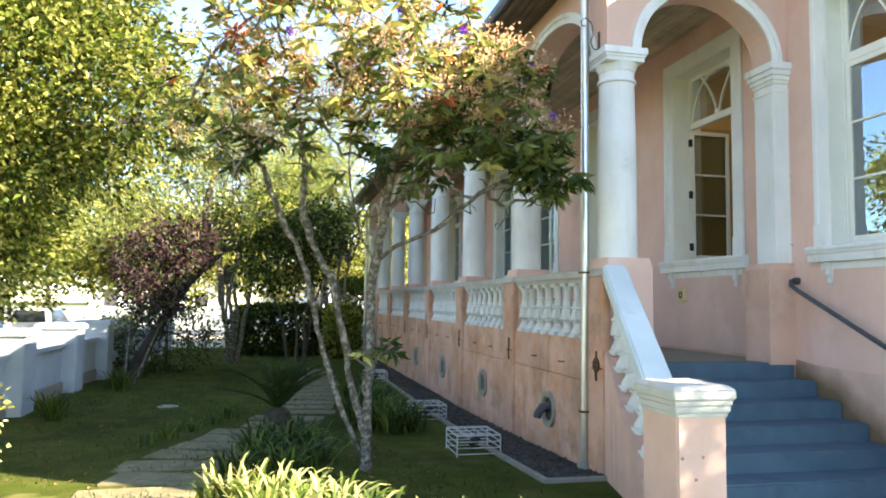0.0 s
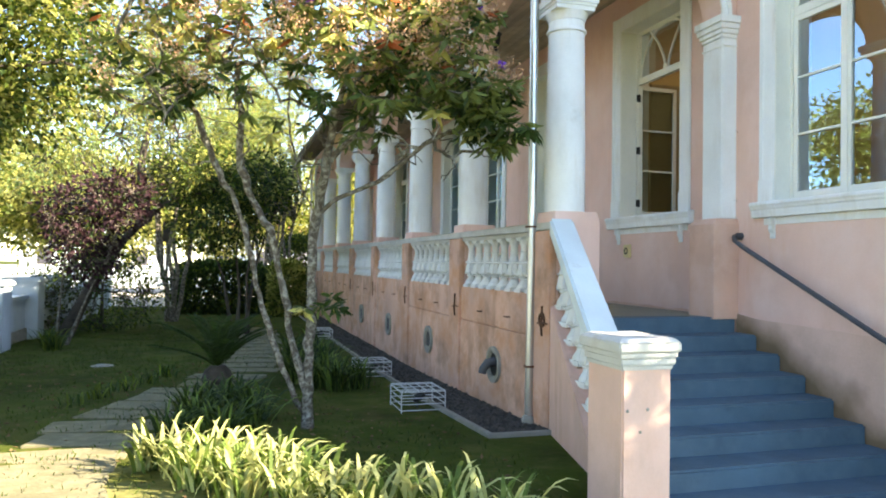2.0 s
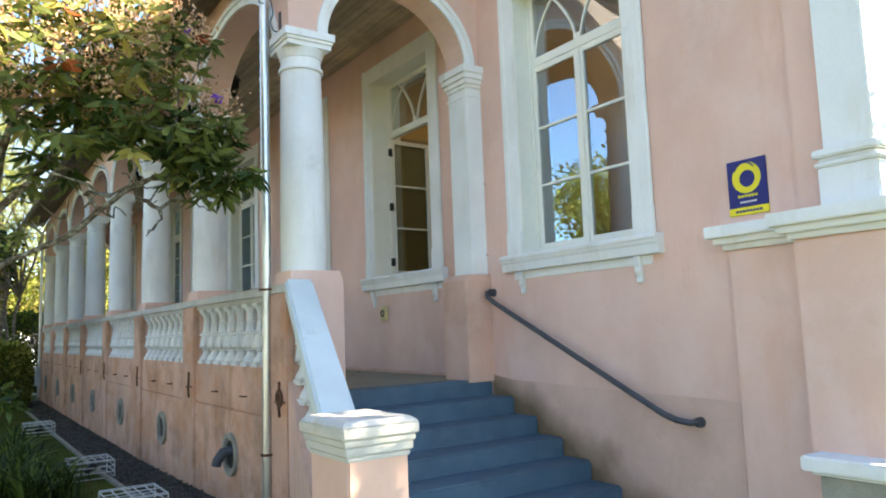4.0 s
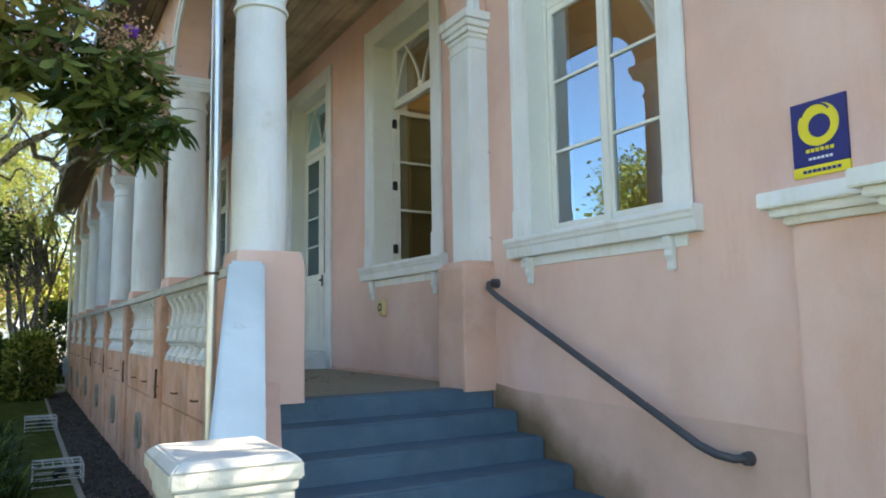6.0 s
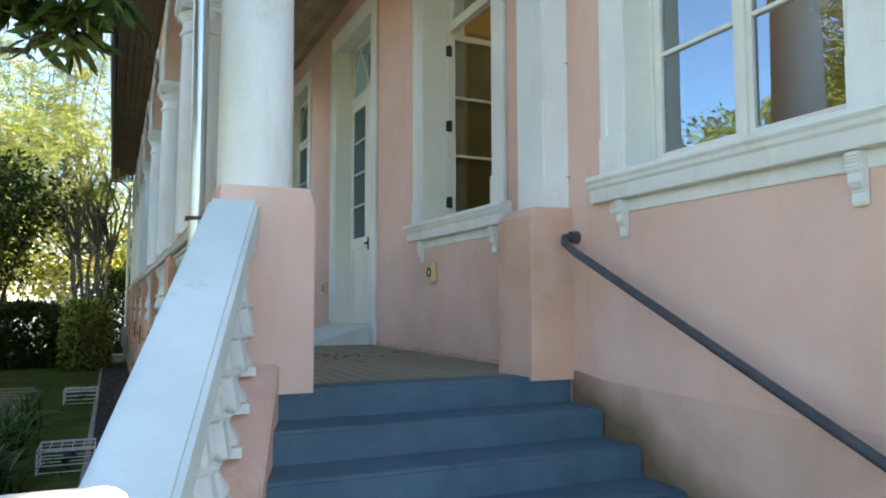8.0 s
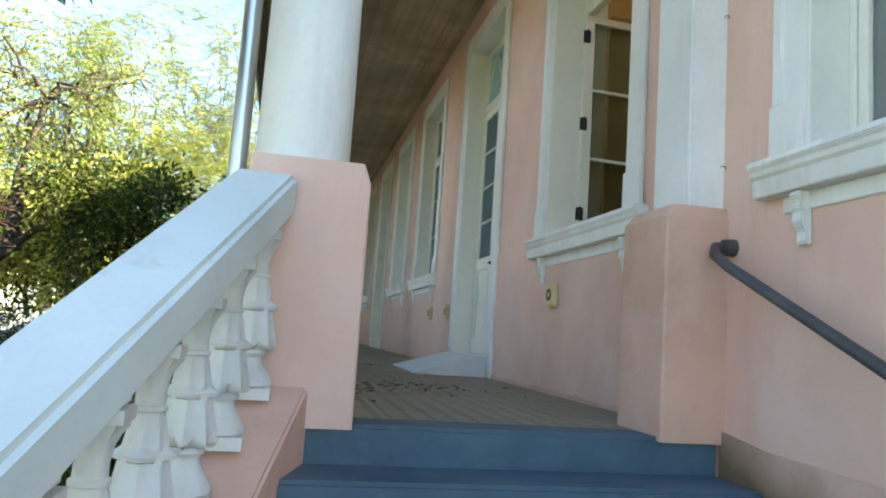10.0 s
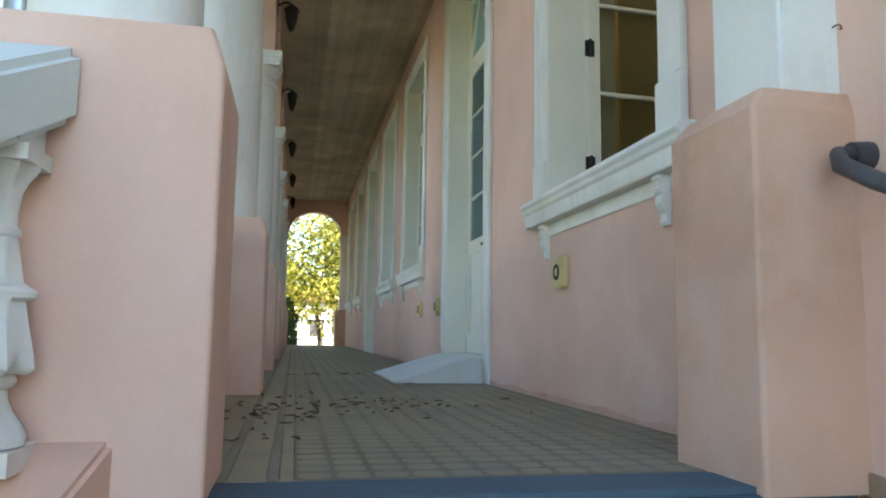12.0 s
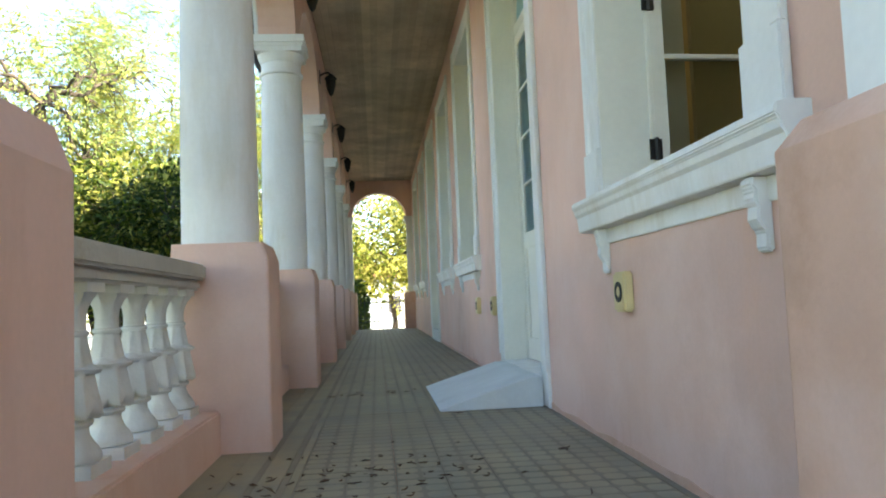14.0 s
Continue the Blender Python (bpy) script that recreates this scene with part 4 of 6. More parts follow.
# ---------- small fixtures ----------
def wall_box(y, z):
    root = thing("wall_vent_box", "beige plastic wall box with a dark round dial", "wall box", "wall boxes")
    boxes("housing", [(XW - 0.045, XW + 0.002, y - 0.075, y + 0.075, z - 0.09, z + 0.09)], BEIGE, root, bevel=0.01)
    bm = bmesh.new()
    disc(bm, XW - 0.049, y, z, 0.026, 0.046, 24, d=0.006)
    part("dial_ring", bm, BLACK, root)
    bm = bmesh.new()
    disc(bm, XW - 0.048, y, z, 0.001, 0.022, 20, d=0.005)
    part("dial", bm, BEIGE, root)


for y, z in ((9.43, 1.60), (13.1, 1.53), (14.15, 1.53)):
    wall_box(y, z)

# ramp at the door
bm = bmesh.new()
prism(bm, [(4.85, FL), (XW - 0.03, FL), (XW - 0.03, 1.055), (5.46, 1.055), (4.85, FL + 0.012)], lambda u, v, s: (u, 11.12 + 1.42 * s, v))
tagged(part("door_ramp", bm, RAMP, bevel=0.004), "small pale wooden ramp up to the door threshold", "ramp")

# low painted skirting along the veranda wall, uneven along its top
skirt = [7.645, 11.0, 12.84, 19.33, 21.17, YEND - 0.45]
for y0, y1 in zip(skirt[::2], skirt[1::2]):
    bm = bmesh.new()
    n = int((y1 - y0) / 0.12)
    top = [(y0 + (y1 - y0) * k / n, FL + 0.030 + 0.018 * noise.noise((k * 0.37, y0, 3)) + 0.012 * noise.noise((k * 1.9, y0, 8))) for k in range(n + 1)]
    for s0, s1 in zip(top, top[1:]):
        prism(bm, [(s0[0], FL - 0.01), (s1[0], FL - 0.01), s1, s0], lambda u, v, q: (XW - 0.006 + 0.007 * q, u, v))
    tagged(part("baseboard", bm, PINK_RUBBED), "rough reddish skirting coat along the veranda floor", "skirting", kind="structure")

# black lanterns above the columns
def lantern(y):
    root = thing("wall_lantern", "black iron lantern on a bracket above the columns", "lamp", "veranda lanterns")
    x = 3.93
    bm = bmesh.new()
    tube(bm, [(3.775, y, 4.72), (3.84, y, 4.76), (3.90, y, 4.77), (x, y, 4.74)], 0.012, 8)
    box(bm, 3.775, 3.79, y - 0.03, y + 0.03, 4.62, 4.80)
    part("bracket", bm, BLACK, root, bevel=0.003)
    bm = bmesh.new()
    lathe(bm, [(0.02, 4.75), (0.035, 4.735), (0.075, 4.70), (0.085, 4.675), (0.07, 4.665)], x, y, 10)
    part("hood", bm, BLACK, root)
    bm = bmesh.new()
    lathe(bm, [(0.068, 4.668), (0.066, 4.60), (0.05, 4.53), (0.03, 4.47), (0.008, 4.44)], x, y, 8)
    part("body", bm, BLACK, root)


for c in COLS[1:7]:
    lantern(c)

# downpipes
def downpipe(x, y, top):
    root = thing("downpipe", "galvanised round downpipe strapped to the wall", "downpipe", "downpipes")
    bm = bmesh.new()
    g = ground_z(x, y)
    tube(bm, [(x, y, g + 0.02), (x, y, g + 0.2), (x + 0.01, y - 0.015, 1.5), (x + 0.01, y - 0.02, top - 0.35), (x - 0.2, y - 0.02, top - 0.16), (2.83, y - 0.02, top - 0.02)], 0.043, 14)
    part("pipe", bm, STEEL, root, smooth=True)
    for z in (1.62, 3.72):
        bm = bmesh.new()
        tube(bm, [(x + 0.01, y - 0.015, z), (x + 0.01, y - 0.015, z + 0.03)], 0.048, 14)
        part("collar", bm, STEEL, root, smooth=True)
    for z in (0.33, 1.78):
        boxes("strap", [(x - 0.05, 3.41, y - 0.06, y + 0.03, z, z + 0.02)], RUST, root)
    bm = bmesh.new()
    lathe(bm, [(0.07, g - 0.05), (0.075, g + 0.06), (0.06, g + 0.10), (0.045, g + 0.11)], x, y, 14)
    part("shoe", bm, KERB, root, smooth=True)


downpipe(3.315, 7.60, 5.2)
downpipe(3.315, COLS[-1] + 0.05, 5.2)

# wrought iron scrolls on the arcade above the columns
for c in COLS[:4]:
    root = thing("iron_scroll", "dark wrought iron scroll bracket above the column", "bracket", "arcade scrolls")
    bm = bmesh.new()
    tube(bm, [(3.425, c + 0.02, 4.16), (3.36, c + 0.02, 4.17), (3.33, c + 0.02, 4.24), (3.36, c + 0.02, 4.33), (3.34, c + 0.02, 4.45), (3.27, c + 0.02, 4.50), (3.22, c + 0.02, 4.46), (3.23, c + 0.02, 4.41), (3.27, c + 0.02, 4.41)], 0.007, 6)
    part("scroll", bm, IRON, root, smooth=True)
    boxes("wall_plate", [(3.418, 3.432, c, c + 0.04, 4.14, 4.36)], IRON, root, bevel=0.003)
# small screw hooks left in the corner of the pilaster
for z in (2.13, 2.88):
    bm = bmesh.new()
    tube(bm, [(5.565, C0 - 0.165, z), (5.565, C0 - 0.19, z), (5.567, C0 - 0.20, z - 0.006), (5.571, C0 - 0.20, z - 0.016), (5.572, C0 - 0.19, z - 0.012)], 0.0025, 6)
    tagged(part("screw_hook", bm, RUST, smooth=True), "small rusty screw hook in the white pilaster", "hook", "pilaster hooks")

# round vents in the basement wall, iron ties
def roundel(y, pipe):
    root = thing("round_vent", "round basement vent with a moulded plaster ring", "vent", "basement vents")
    z, x = 0.20, 3.37
    bm = bmesh.new()
    disc(bm, x - 0.035, y, z, 0.165, 0.215, 36, d=0.04)
    disc(bm, x - 0.022, y, z, 0.14, 0.168, 36, d=0.03)
    part("ring", bm, KERB, root, smooth=True)
    bm = bmesh.new()
    disc(bm, x - 0.004, y, z, 0.001, 0.15, 36, d=0.004)
    part("recess", bm, BLACK if pipe else KERB, root, "dark recessed opening")
    if pipe:
        bm = bmesh.new()
        tube(bm, [(x, y, z + 0.03), (x - 0.09, y, z + 0.02), (x - 0.15, y - 0.01, z - 0.05), (x - 0.16, y - 0.01, z - 0.10)], [0.055, 0.055, 0.05, 0.048], 12)
        part("spout", bm, IRON, root, "grey pipe elbow", smooth=True)
    else:
        bm = bmesh.new()
        for k in range(5):
            box(bm, x - 0.012, x - 0.006, y - 0.10 + k * 0.05 - 0.008, y - 0.10 + k * 0.05 + 0.008, z - 0.11, z + 0.11)
        part("grille", bm, IRON, root)


for i, (a, b) in enumerate(zip(COLS, COLS[1:])):
    roundel((a + b) / 2 - 0.12, i in (0,))
    for f in (0.3, 0.62):
        bm = bmesh.new()
        y = a + BAY * f
        tube(bm, [(3.375, y, 0.80), (3.335, y, 0.80), (3.325, y + 0.06, 0.802)], 0.008, 6)
        tagged(part("iron_hook", bm, RUST), "small rusty iron hook set in the plaster", "hook", "wall hooks")
for i, c in enumerate(COLS[:5]):
    bm = bmesh.new()
    y = c - 0.08
    tube(bm, [(3.335, y, 0.68), (3.33, y + 0.01, 0.78), (3.33, y - 0.01, 0.88), (3.335, y, 0.98)], 0.011, 6)
    tube(bm, [(3.332, y - 0.13, 0.81), (3.328, y, 0.815), (3.332, y + 0.1, 0.80)], 0.009, 6)
    if i == 0:
        disc(bm, 3.325, y, 0.84, 0.05, 0.075, 18, d=0.014)
    tagged(part("wall_tie", bm, RUST), "rusty wrought iron wall tie on the pilaster strip", "wall tie", "wall ties")
bm = bmesh.new()
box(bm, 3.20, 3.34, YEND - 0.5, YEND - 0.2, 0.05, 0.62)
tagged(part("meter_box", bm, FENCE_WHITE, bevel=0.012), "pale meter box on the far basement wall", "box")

# ---------- plants ----------
def leaf_mesh(name, mat, pos, direc, length, width, parent=None, label="", rng=None, fold=0.18, flat=0.0, long=False):
    """Many folded leaves in one mesh: each has a base, two sides and a tip."""
    n = len(pos)
    d = direc / np.linalg.norm(direc, axis=1, keepdims=True)
    side = np.cross(d, rng.normal(size=(n, 3)) * (1 - flat) + np.array((0, 0, 1.6 * flat)))
    side /= np.linalg.norm(side, axis=1, keepdims=True) + 1e-9
    up = np.cross(side, d)
    L, W = length[:, None], width[:, None]
    mid = pos + d * L * 0.45
    v = np.stack([pos, mid + side * W * 0.5 + up * W * fold, pos + d * L - up * L * 0.08, mid - side * W * 0.5 + up * W * fold], axis=1).reshape(-1, 3)
    idx = np.arange(n)[:, None] * 4
    f = np.concatenate([idx + [0, 1, 2], idx + [0, 2, 3]], axis=1).reshape(-1, 3)
    if long:
        one, two = pos + d * L * 0.32, pos + d * L * 0.68 - up * L * 0.05
        v = np.stack([pos, one + side * W * 0.5 + up * W * fold, one - side * W * 0.5 + up * W * fold, two + side * W * 0.42 + up * W * fold, two - side * W * 0.42 + up * W * fold, pos + d * L - up * L * 0.16], axis=1).reshape(-1, 3)
        idx = np.arange(n)[:, None] * 6
        f = np.concatenate([idx + q for q in ([0, 1, 2], [1, 3, 2], [2, 3, 4], [3, 5, 4])], axis=1).reshape(-1, 3)
    me = bpy.data.meshes.new(name)
    me.from_pydata(v.tolist(), [], f.tolist())
    me.materials.append(mat)
    ob = new(name, me)
    if parent:
        ob.parent = parent
    if label:
        ob["label"] = label
    return ob


def crown_points(rng, lobes, clumps, per, spread, shell=0.55, flat=0.0):
    """Leaf places in clumps, spread over a few lobes; outlines uneven, with gaps."""
    out, way, cents = [], [], []
    vol = np.array([l[1][0] * l[1][1] * l[1][2] for l in lobes]) ** 0.67
    which = rng.choice(len(lobes), size=clumps, p=vol / vol.sum())
    for w in which:
        c, r = np.array(lobes[w][0]), np.array(lobes[w][1])
        u = rng.normal(size=3)
        u /= np.linalg.norm(u)
        k = shell + (1.08 - shell) * rng.random() ** 0.6
        k *= 1 + 0.18 * noise.noise((u[0] * 2.2 + w, u[1] * 2.2, u[2] * 2.2))
        p = c + u * r * k
        cents.append(p)
        q = rng.normal(size=(per, 3)) * spread * np.array((1 + 0.4 * flat, 1 + 0.4 * flat, 1 - 0.65 * flat))
        out.append(p + q)
        way.append(q / spread * 0.7 + u * 0.5 + np.array([0, 0, -0.25]) + rng.normal(size=(per, 3)) * 0.5)
    return np.concatenate(out), np.concatenate(way), np.array(cents)


def bent(rng, a, b, n=7, wob=0.08, sag=0.0):
    a, b = np.array(a, float), np.array(b, float)
    L = np.linalg.norm(b - a)
    pts = []
    for k in range(n):
        t = k / (n - 1)
        p = a + (b - a) * t + np.array([0, 0, sag * L * math.sin(math.pi * t)])
        if 0 < k < n - 1:
            p = p + rng.normal(size=3) * wob * L / n
        pts.append(p)
    return pts


def tree(name, label, base, trunks, lobes, mats, seed, clumps, per, spread, leaf_len, leaf_w, bark=BARK_DARK, limbs=10, trunk_r=0.1, shell=0.55, twigs=True, category="tree", flat=0.0):
    rng = np.random.default_rng(seed)
    root = thing(name, label, category)
    bm = bmesh.new()
    tops = []
    for t in trunks:
        pts = t
        n = len(pts)
        tube(bm, [Vector(p) for p in pts], [trunk_r * (1 - 0.6 * k / (n - 1)) * (1.5 if k == 0 else 1) for k in range(n)], 9)
        tops.append(np.array(pts[-1]))
    part("trunk", bm, bark, root, smooth=True)
    pos, way, cents = crown_points(rng, lobes, clumps, per, spread, shell, flat)
    bm = bmesh.new()
    forks = []
    pick = rng.choice(len(cents), size=min(limbs, len(cents)), replace=False)
    for i in pick:
        s = tops[int(np.argmin([np.linalg.norm(cents[i] - t) for t in tops]))]
        pts = bent(rng, s, cents[i], 7, 0.5, 0.05)
        tube(bm, pts, [trunk_r * 0.38 * (1 - 0.8 * k / 6) + 0.004 for k in range(7)], 6)
        forks += pts[2:]
    if twigs:
        forks = np.array(forks)
        for c in cents[:: max(1, len(cents) // 160)]:
            s = forks[int(np.argmin(np.linalg.norm(forks - c, axis=1)))]
            if 0.05 < np.linalg.norm(s - c) < 2.5:
                tube(bm, bent(rng, s, c, 4, 0.4), [0.012, 0.009, 0.006, 0.003], 4)
    part("branchwork", bm, bark, root, smooth=True)
    n = len(pos)
    share = np.array([m[1] for m in mats])
    pickm = rng.choice(len(mats), size=n, p=share / share.sum())
    # keep a clump mostly in one colour
    blk = np.repeat(rng.choice(len(mats), size=clumps, p=share / share.sum()), per)
    pickm = np.where(rng.random(n) < 0.55, blk, pickm)
    for k, (m, _, nm) in enumerate(mats):
        sel = pickm == k
        if sel.any():
            cnt = int(sel.sum())
            leaf_mesh(nm, m, pos[sel], way[sel], leaf_len * rng.uniform(0.6, 1.25, cnt), leaf_w * rng.uniform(0.7, 1.2, cnt), root, rng=rng, flat=flat)
    return root


# flowering tree with lichened stems beside the veranda
def grown(rng, stems, ends, tip=0.0042):
    """Branches from the stems out to every end, each from the nearest wood already there; thickness follows the load."""
    nodes, up = [], []
    for st in stems:
        prev = -1 if not nodes else int(np.argmin(np.linalg.norm(np.array(nodes) - np.array(st[0]), axis=1)))
        for a, b in zip(st, st[1:]):
            a, b = np.array(a, float), np.array(b, float)
            k = max(2, int(np.linalg.norm(b - a) / 0.11))
            for j in range(k):
                nodes.append(a + (b - a) * j / k + rng.normal(size=3) * 0.009)
                up.append(prev)
                prev = len(nodes) - 1
    wood = np.array(nodes)
    order = sorted(range(len(ends)), key=lambda i: np.min(np.linalg.norm(wood - ends[i], axis=1)))
    chains = []
    for i in order:
        e = ends[i]
        N = np.array(nodes)
        gap = np.linalg.norm(N - e, axis=1) + 0.6 * np.maximum(0, N[:, 2] - e[2])
        p = int(np.argmin(gap))
        k = max(2, int(np.linalg.norm(e - N[p]) / 0.13))
        lift = rng.normal(size=3) * 0.10 * np.linalg.norm(e - N[p])
        path = [p]
        for j in range(1, k + 1):
            t = j / k
            nodes.append(N[p] + (e - N[p]) * t + lift * math.sin(math.pi * t) + rng.normal(size=3) * 0.008 * (j < k))
            up.append(path[-1])
            path.append(len(nodes) - 1)
        chains.append(path)
    load = np.zeros(len(nodes))
    for path in chains:
        load[path[-1]] += 1
    for i in range(len(nodes) - 1, -1, -1):
        if up[i] >= 0:
            load[up[i]] += load[i]
    rad = np.minimum(0.050, tip * 1.15 * np.maximum(load, 0.5) ** 0.42)
    return nodes, up, rad, chains, order


rng = np.random.default_rng(11)
stems = [
    [(1.10, 8.05, -0.42), (1.09, 8.06, 0.0), (1.10, 8.05, 0.45), (1.12, 8.06, 1.0), (1.12, 8.05, 1.56), (1.14, 8.02, 1.86), (1.20, 7.75, 2.35), (1.24, 7.55, 2.75), (1.35, 7.4, 3.3)],
    [(1.08, 8.05, -0.05), (0.99, 8.05, 0.40), (0.82, 8.06, 1.15), (0.68, 8.05, 1.70), (0.47, 8.05, 2.09), (0.37, 8.03, 2.43), (0.39, 8.0, 2.85), (0.33, 7.95, 3.4)],
    [(1.04, 8.08, -0.12), (0.80, 8.12, 0.40), (0.57, 8.15, 1.15), (0.45, 8.15, 1.75), (0.14, 8.15, 2.40), (-0.03, 8.12, 2.83), (-0.28, 8.1, 3.1)],
    [(1.14, 8.02, 1.86), (1.35, 7.8, 2.04), (1.58, 7.58, 2.12), (1.9, 7.32, 2.38), (2.3, 7.0, 2.70)],
    [(1.14, 8.02, 1.86), (0.98, 7.9, 2.1), (0.85, 7.75, 2.6), (0.8, 7.7, 3.2)],
    [(1.20, 7.75, 2.35), (1.5, 7.5, 2.7), (1.8, 7.2, 3.1), (2.0, 7.1, 3.4)],
]
LOBES = [((0.55, 7.45, 4.0), (1.35, 1.3, 1.25), 210), ((-0.25, 7.9, 3.4), (0.8, 0.8, 0.65), 55), ((1.45, 7.0, 3.5), (0.95, 0.8, 0.85), 125), ((2.05, 6.75, 3.4), (0.62, 0.5, 0.5), 55),
         ((2.3, 6.8, 2.92), (0.55, 0.36, 0.26), 55), ((2.62, 6.8, 2.66), (0.38, 0.3, 0.2), 30), ((1.25, 7.6, 2.6), (0.6, 0.5, 0.32), 8), ((1.75, 7.2, 2.95), (0.55, 0.5, 0.38), 24)]
ends = []
for c, r, k in LOBES:
    for _ in range(k):
        u = rng.normal(size=3)
        ends.append(np.array(c) + u / np.linalg.norm(u) * np.array(r) * rng.uniform(0.25, 1.08) ** 0.7)
ends += [np.array((1.27, 7.95, 0.95)) + rng.normal(size=3) * np.array((0.09, 0.06, 0.07)) for _ in range(5)]
ends = [e for e in ends if e[0] < 3.02]
leafy = len(ends)
for c, r, k in (((1.6, 7.35, 2.5), (0.75, 0.5, 0.42), 46), ((2.2, 6.95, 2.55), (0.5, 0.35, 0.22), 22), ((0.3, 7.8, 2.8), (0.8, 0.6, 0.5), 30)):
    ends += [np.array(c) + rng.uniform(-1, 1, 3) * np.array(r) for _ in range(k)]      # bare twigs
nodes, up, rad, chains, order = grown(rng, stems, ends)
tib = thing("flowering_tree", "small flowering tree with lichened stems and browned seed heads", "tree")
bm = bmesh.new()
i = 0
for limb, st in enumerate(stems):
    seq = []
    for a, b in zip(st, st[1:]):
        k = max(2, int(math.dist(a, b) / 0.11))
        seq += list(range(i, i + k))
        i += k
    pts, rr = [nodes[q] for q in seq], [max(rad[q] * (0.62 if limb > 2 else 1.0), 0.009) * (1 + 0.12 * rng.normal()) for q in seq]
    if up[seq[0]] >= 0:
        pts, rr = [nodes[up[seq[0]]]] + pts, [rr[0]] + rr
    else:
        rr[:3] = [0.085, 0.07, 0.06]
    tube(bm, pts, rr, 9)
part("trunk", bm, BARK, tib, smooth=True)
bm = bmesh.new()
for path in chains:
    tube(bm, [nodes[q] for q in path], [min(rad[path[1]], rad[path[0]]) if j == 0 else rad[q] for j, q in enumerate(path)], 5)
part("branchwork", bm, BARK, tib, "thin brown branches and twigs")["kind"] = "stuff"
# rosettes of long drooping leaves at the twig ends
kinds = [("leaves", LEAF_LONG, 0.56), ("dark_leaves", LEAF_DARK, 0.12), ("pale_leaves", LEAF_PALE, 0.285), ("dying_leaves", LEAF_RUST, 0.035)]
P, D, K = [], [], []
tops = []
for which, path in zip(order, chains):
    if which >= leafy:
        continue
    e = nodes[path[-1]]
    out = e - nodes[path[-2]]
    out = out / (np.linalg.norm(out) + 1e-9)
    share = [k[2] for k in kinds] if e[2] > 3.15 else [0.52, 0.44, 0.04, 0.0]     # low ends: shade painted in as more dark leaves, hardly any pale
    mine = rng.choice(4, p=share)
    for j in range(rng.integers(8, 13)):
        a = j * 2.4 + rng.uniform(0, 0.5)
        P.append(e - out * 0.05 * rng.random() + rng.normal(size=3) * 0.008)
        D.append(np.array((math.cos(a), math.sin(a), rng.uniform(-1.25, 0.25))) + out * 0.45)
        K.append(mine if rng.random() < 0.8 else rng.choice(4, p=share))
    for q in path[1:-1]:
        if rng.random() < 0.4:
            P.append(nodes[q])
            D.append(rng.normal(size=3) + np.array((0, 0, -0.5)))
            K.append(mine)
    if e[2] > 2.9 and rng.random() < 0.7:
        tops.append((e, out))
P, D, K = np.array(P), np.array(D), np.array(K)
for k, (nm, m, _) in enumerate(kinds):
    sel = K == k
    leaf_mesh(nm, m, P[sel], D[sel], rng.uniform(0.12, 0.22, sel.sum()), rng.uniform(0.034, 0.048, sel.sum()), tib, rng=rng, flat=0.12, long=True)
# upright panicles of dry seed cups
Q = np.concatenate([e + out * 0.03 + (rng.normal(size=(44, 3)) * np.array((0.055, 0.055, 0.07)) + np.array((0, 0, 0.09))) for e, out in tops])
leaf_mesh("seed_head_foliage", SEEDHEAD, Q, rng.normal(size=Q.shape) + np.array((0, 0, 0.5)), rng.uniform(0.02, 0.045, len(Q)), rng.uniform(0.014, 0.026, len(Q)), tib, "dry tan seed heads", rng=rng, fold=0.5)
for c in ((2.35, 6.55, 3.62), (2.62, 6.7, 3.2), (1.2, 6.85, 4.15), (0.2, 7.0, 3.9), (1.75, 6.7, 3.95), (-0.3, 7.4, 3.8), (0.9, 6.7, 3.6)):
    leaf_mesh("flower", FLOWER, np.repeat(np.array(c)[None], 10, 0), rng.normal(size=(10, 3)), np.full(10, 0.055), np.full(10, 0.05), tib, "violet flower", rng)

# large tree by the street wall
# bright and dark shares put sunlit and shaded foliage into the colour
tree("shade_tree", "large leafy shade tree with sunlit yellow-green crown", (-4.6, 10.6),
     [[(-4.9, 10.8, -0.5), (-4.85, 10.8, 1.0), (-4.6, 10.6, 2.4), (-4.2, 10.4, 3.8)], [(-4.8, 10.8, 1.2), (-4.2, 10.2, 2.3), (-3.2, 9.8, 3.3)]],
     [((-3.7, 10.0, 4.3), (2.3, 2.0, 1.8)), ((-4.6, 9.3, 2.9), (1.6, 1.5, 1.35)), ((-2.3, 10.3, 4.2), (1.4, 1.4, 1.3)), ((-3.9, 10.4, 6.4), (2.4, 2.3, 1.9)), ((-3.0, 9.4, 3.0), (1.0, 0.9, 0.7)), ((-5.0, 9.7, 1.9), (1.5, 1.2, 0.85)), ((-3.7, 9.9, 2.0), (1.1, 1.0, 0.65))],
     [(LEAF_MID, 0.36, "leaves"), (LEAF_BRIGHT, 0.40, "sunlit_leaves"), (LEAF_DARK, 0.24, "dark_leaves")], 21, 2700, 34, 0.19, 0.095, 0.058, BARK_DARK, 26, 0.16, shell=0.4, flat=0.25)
# low sunlit shrub near the path
tree("clipped_shrub", "small yellow-green variegated garden shrub", (-2.15, 5.6), [[(-2.15, 5.6, -0.2), (-2.15, 5.6, 0.4)]], [((-2.2, 5.6, 0.62), (0.5, 0.5, 0.5))],
     [(LEAF_BRIGHT, 0.3, "leaves"), (STRAP_PALE, 0.7, "pale_leaves")], 31, 330, 12, 0.06, 0.05, 0.03, BARK_DARK, 12, 0.03, category="shrub")
